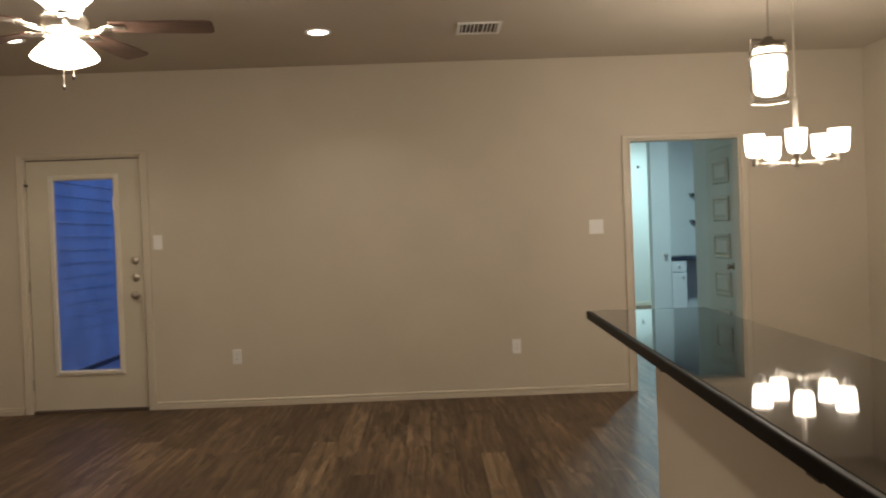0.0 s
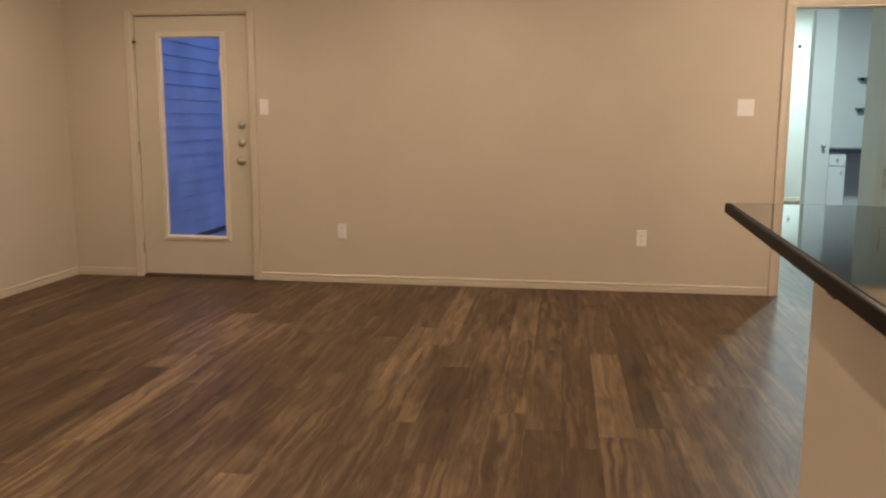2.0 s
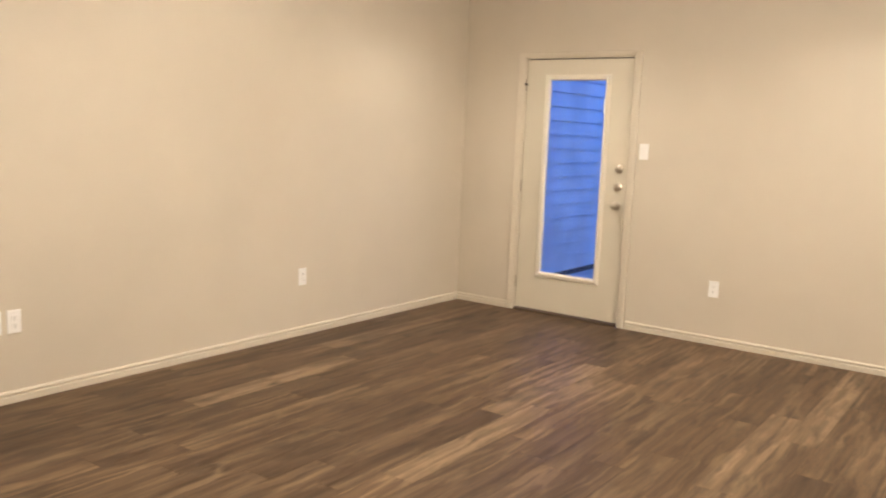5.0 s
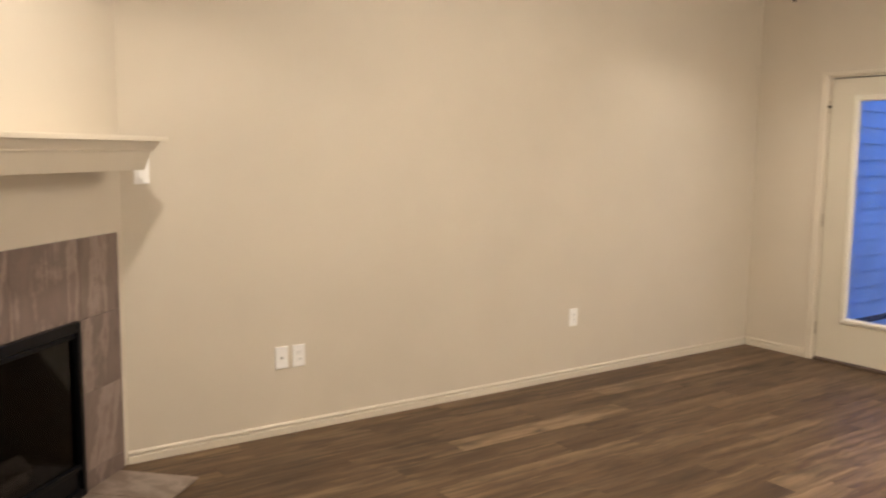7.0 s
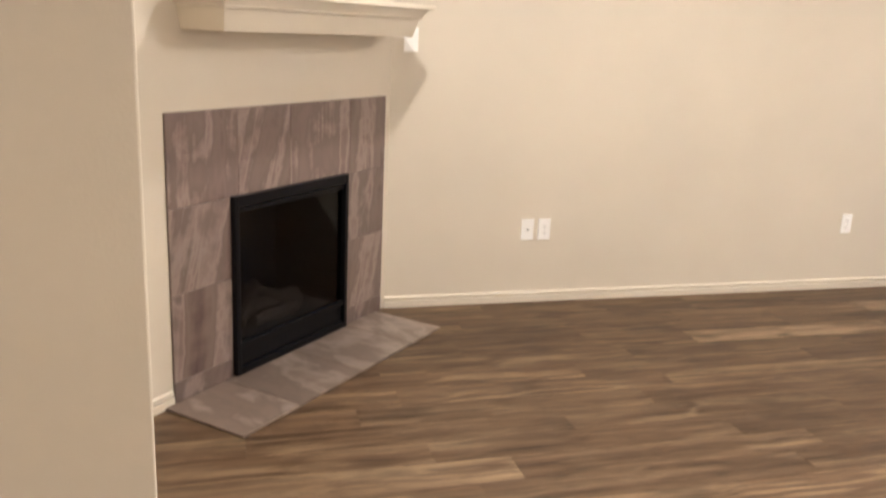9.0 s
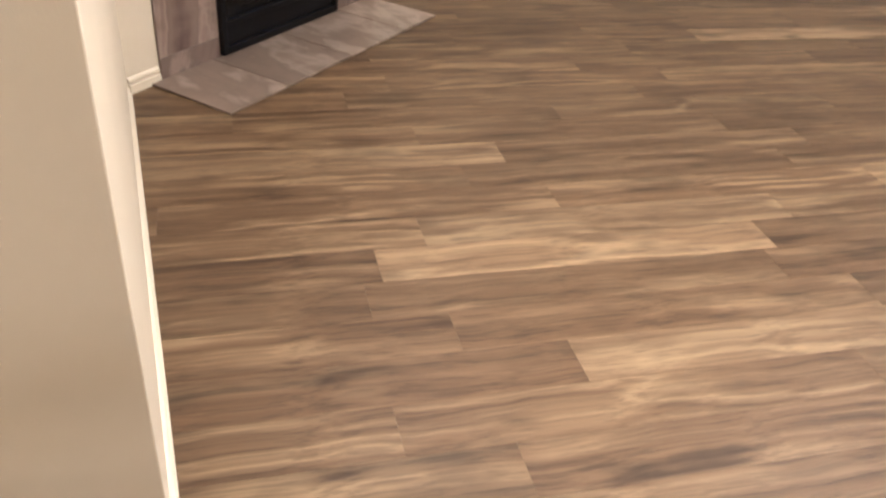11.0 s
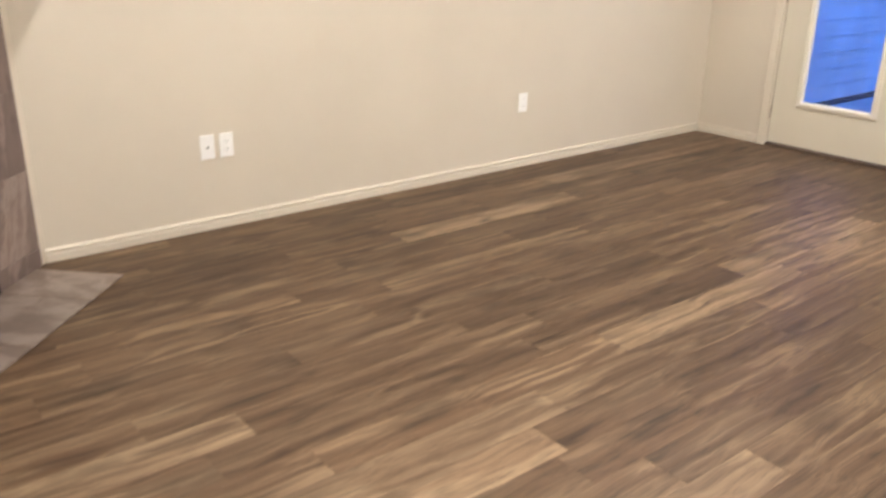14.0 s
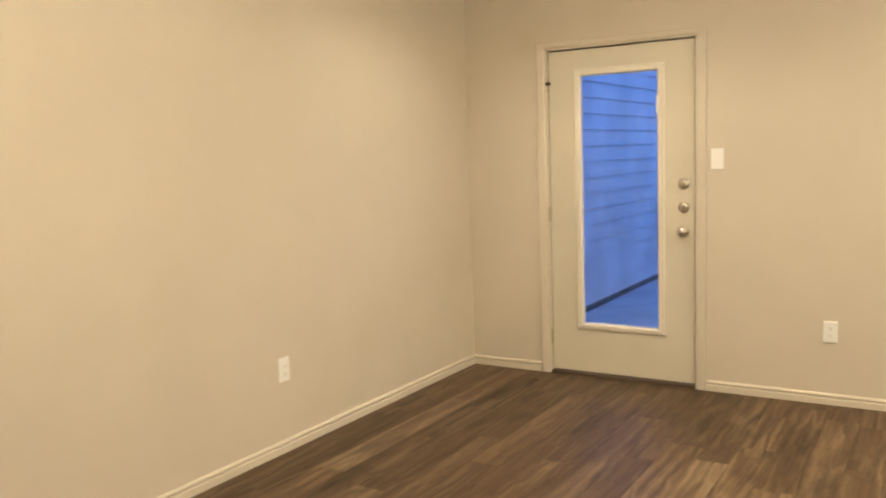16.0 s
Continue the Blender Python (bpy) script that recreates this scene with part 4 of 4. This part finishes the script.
part("side_casing", cuboid((6.544, HD0 - 0.06, 0), (6.5595, HD0, 2.11), 0.003), M_PANELDOOR, cs2)
part("head_casing", cuboid((6.544, HD0, 2.045), (6.5595, HD1, 2.11), 0.003), M_PANELDOOR, cs2)

va = thing("vanity", "white vanity cabinet with drawers and an open knee space", "vanity", Matrix.Translation((7.24, 4.95, 0)))
part("cabinet_body", cuboid((0.01, 0.03, 0.08), (0.23, 0.545, 0.865)), M_CABINET, va)
for nm, z0, z1, kz in (("drawer", 0.70, 0.85, 0.775), ("cabinet_door", 0.11, 0.685, 0.62)):
    dr = part(nm, cuboid((0.018, 0.012, z0), (0.222, 0.0295, z1), 0.004), M_CABINET, va)
    kn = part("knob", lathe([(0, 0.028), (0.012, 0.026), (0.015, 0.02), (0.006, 0.01), (0.006, 0.0), (0, 0)], 16, "Y"), M_NICKEL, dr, "small nickel knob", True)
    kn.location = (0.17 if nm == "cabinet_door" else 0.12, 0.012, kz)
part("end_panel", cuboid((1.0, 0.03, 0.0), (1.05, 0.545, 0.865)), M_CABINET, va)
part("worktop", cuboid((0.011, -0.01, 0.8655), (1.08, 0.548, 0.915), 0.006), M_DARKTOP, va, "dark worktop")
tr = thing("towel_ring", "nickel towel holder on the vanity wall", "towel holder", Matrix.Translation((7.17, 4.95, 0.945)))
part("post", lathe([(0, 0.07), (0.018, 0.066), (0.024, 0.05), (0.018, 0.035), (0.009, 0.03), (0.009, 0.008), (0.024, 0.006), (0.024, 0.0), (0, 0)], 20, "Y"), M_NICKEL, tr, "", True)
for z in (1.42, 1.81):
    s3 = thing("wall_shelf", "small dark wall shelf", "shelf", Matrix.Translation((7.80, 5.5, z)), "vanity shelves")
    part("board", cuboid((-0.10, -0.12, -0.008), (0.3, -0.0005, 0.008), 0.002), M_DARKTOP, s3)
    part("bracket", cuboid((-0.05, -0.08, -0.03), (-0.04, -0.0005, -0.0085), 0.002), M_DARKTOP, s3)
# the second fixture only houses the added cool fill
for fx, fy in ((7.16, 6.3), (6.85, 3.0)):
    lf = thing("flush_light", "round cool white ceiling light", "ceiling light", Matrix.Translation((fx, fy, HF)), "cool flush lights")
    part("base", lathe([(0, 0), (0.17, 0), (0.17, -0.02), (0, -0.02)], 32), M_PLATE, lf)
    part("diffuser", lathe([(0.165, -0.0205), (0.16, -0.05), (0.12, -0.07), (0, -0.078)], 32), M_COOLGLOW, lf, "lit diffuser", True)
hkk = thing("robe_hook", "small dark hook high on the end wall", "hook", Matrix.Translation((7.5, 7.6, 2.4)))
part("hook_plate", lathe([(0, 0.03), (0.02, 0.028), (0.026, 0.0), (0, 0)], 16, "Y"), M_DARKMETAL, hkk)

# ---- outdoors ----
setting("ground", cuboid((-60, T + 3.6, -0.5), (60, 90, -0.14)), M_LAWN, "dusky lawn", "ground")
setting("pavement", cuboid((-0.06, T + 0.002, -0.4), (3.898, 7.5, -0.05)), M_CONCRETE, "concrete patio slab", "patio")
sd = thing("neighbour_wall", "lap-sided house wall beside the patio at dusk", "house wall", kind="structure")
part("sheathing", cuboid((-0.30, T + 0.002, -0.3), (-0.075, 9.0, 3.4)), M_SIDING, sd)
part("skirt", cuboid((-0.075, T + 0.01, -0.05), (-0.052, 9.0, 0.008)), M_DARKTOP, sd)
for k in range(23):
    z0 = 0.008 + k * 0.1455
    bm = bmesh.new()
    prof = [(-0.074, z0 + 0.165), (-0.071, z0 + 0.165), (-0.055, z0), (-0.074, z0)]
    rings = [[bm.verts.new((x, y, z)) for x, z in prof] for y in (T + 0.012, 9.0)]
    for i in range(4):
        bm.faces.new((rings[0][i], rings[0][(i + 1) % 4], rings[1][(i + 1) % 4], rings[1][i]))
    part("siding_board", bm, M_SIDING, sd)

# out of view, added to keep low sky light off the lower siding
setting("sky_blocker_wall", cuboid((3.9, T + 0.002, -0.4), (4.04, 9.0, 2.3)), M_SIDING, "unseen wall added to shade the lower siding", "wall")

# ---- floor planks ----
PW, PL = 0.1524, 1.22
ROW0 = 0.124 - PW
JOINTS = {11: -4.625, 14: -5.01, 15: -5.166, 18: -4.75, 13: -3.32, 12: -2.35}
PALE = {(11, -1): 1, (14, 0): 1, (15, 0): 1, (18, 0): 1, (13, 0): 1, (12, 0): 1, (20, 2): 1}
G = 0.0001


def plank_verts(w2, l2, x=0.0, y=0.0):
    c = 0.0004
    v = [(x + G, y + G, -0.006), (x + w2 - G, y + G, -0.006), (x + w2 - G, y + l2 - G, -0.006), (x + G, y + l2 - G, -0.006)]
    v += [(a, b2, -0.0003) for a, b2, _ in v]
    v += [(x + c, y + c, 0.0), (x + w2 - c, y + c, 0.0), (x + w2 - c, y + l2 - c, 0.0), (x + c, y + l2 - c, 0.0)]
    f = [(8, 9, 10, 11)]
    for lo2, hi2 in ((0, 4), (4, 8)):
        for i in range(4):
            j = (i + 1) % 4
            f.append((lo2 + i, lo2 + j, hi2 + j, hi2 + i))
    return v, f


rng = random.Random(11)
floor_planks = thing("floor_planks", "rustic brown wood-look vinyl plank floor", "floor", kind="structure")
shared = {}
rest_v, rest_f = [], []


def lay(x, y0, l2, material, near):
    if near:
        key = (round(l2, 3), material.name)
        if key not in shared:
            me = bpy.data.meshes.new("plank")
            me.from_pydata(*plank_verts(PW, l2)[:1], [], plank_verts(PW, l2)[1])
            me.materials.append(material)
            shared[key] = me
        ob = new("plank", shared[key])
        ob.location = (x, y0, 0)
        ob.parent = floor_planks
    else:
        v, f = plank_verts(PW, l2, x, y0)
        n = len(rest_v)
        rest_v.extend(v)
        rest_f.extend([tuple(n + i for i in q) for q in f])


def row(k, ylo, yhi, near_limit):
    x = ROW0 + k * PW
    start = JOINTS.get(k, rng.uniform(0, PL) - 6.0)
    n0 = math.floor((ylo - start) / PL) - 1
    for n in range(n0, n0 + 20):
        a, b2 = max(start + n * PL, ylo), min(start + (n + 1) * PL, yhi)
        pick = rng.random()
        if b2 - a < 0.03:
            continue
        m = M_PLANK_PALE if (k, n) in PALE or pick > 0.92 else (M_PLANK_DARK if pick < 0.36 else M_PLANK)
        lay(x, a, b2 - a, m, near_limit and b2 > -6.0)


for k in range(50):
    row(k, KY if ROW0 + k * PW > SX else -5.95, 0.0, k < 29)
for k in range(33, 60):
    row(k, 0.0, 7.6, False)
me = bpy.data.meshes.new("plank_field")
me.from_pydata(rest_v, [], rest_f)
me.materials.append(M_PLANK)
pf = new("plank_field", me)
pf.parent = floor_planks
tagged(pf, kind="stuff")
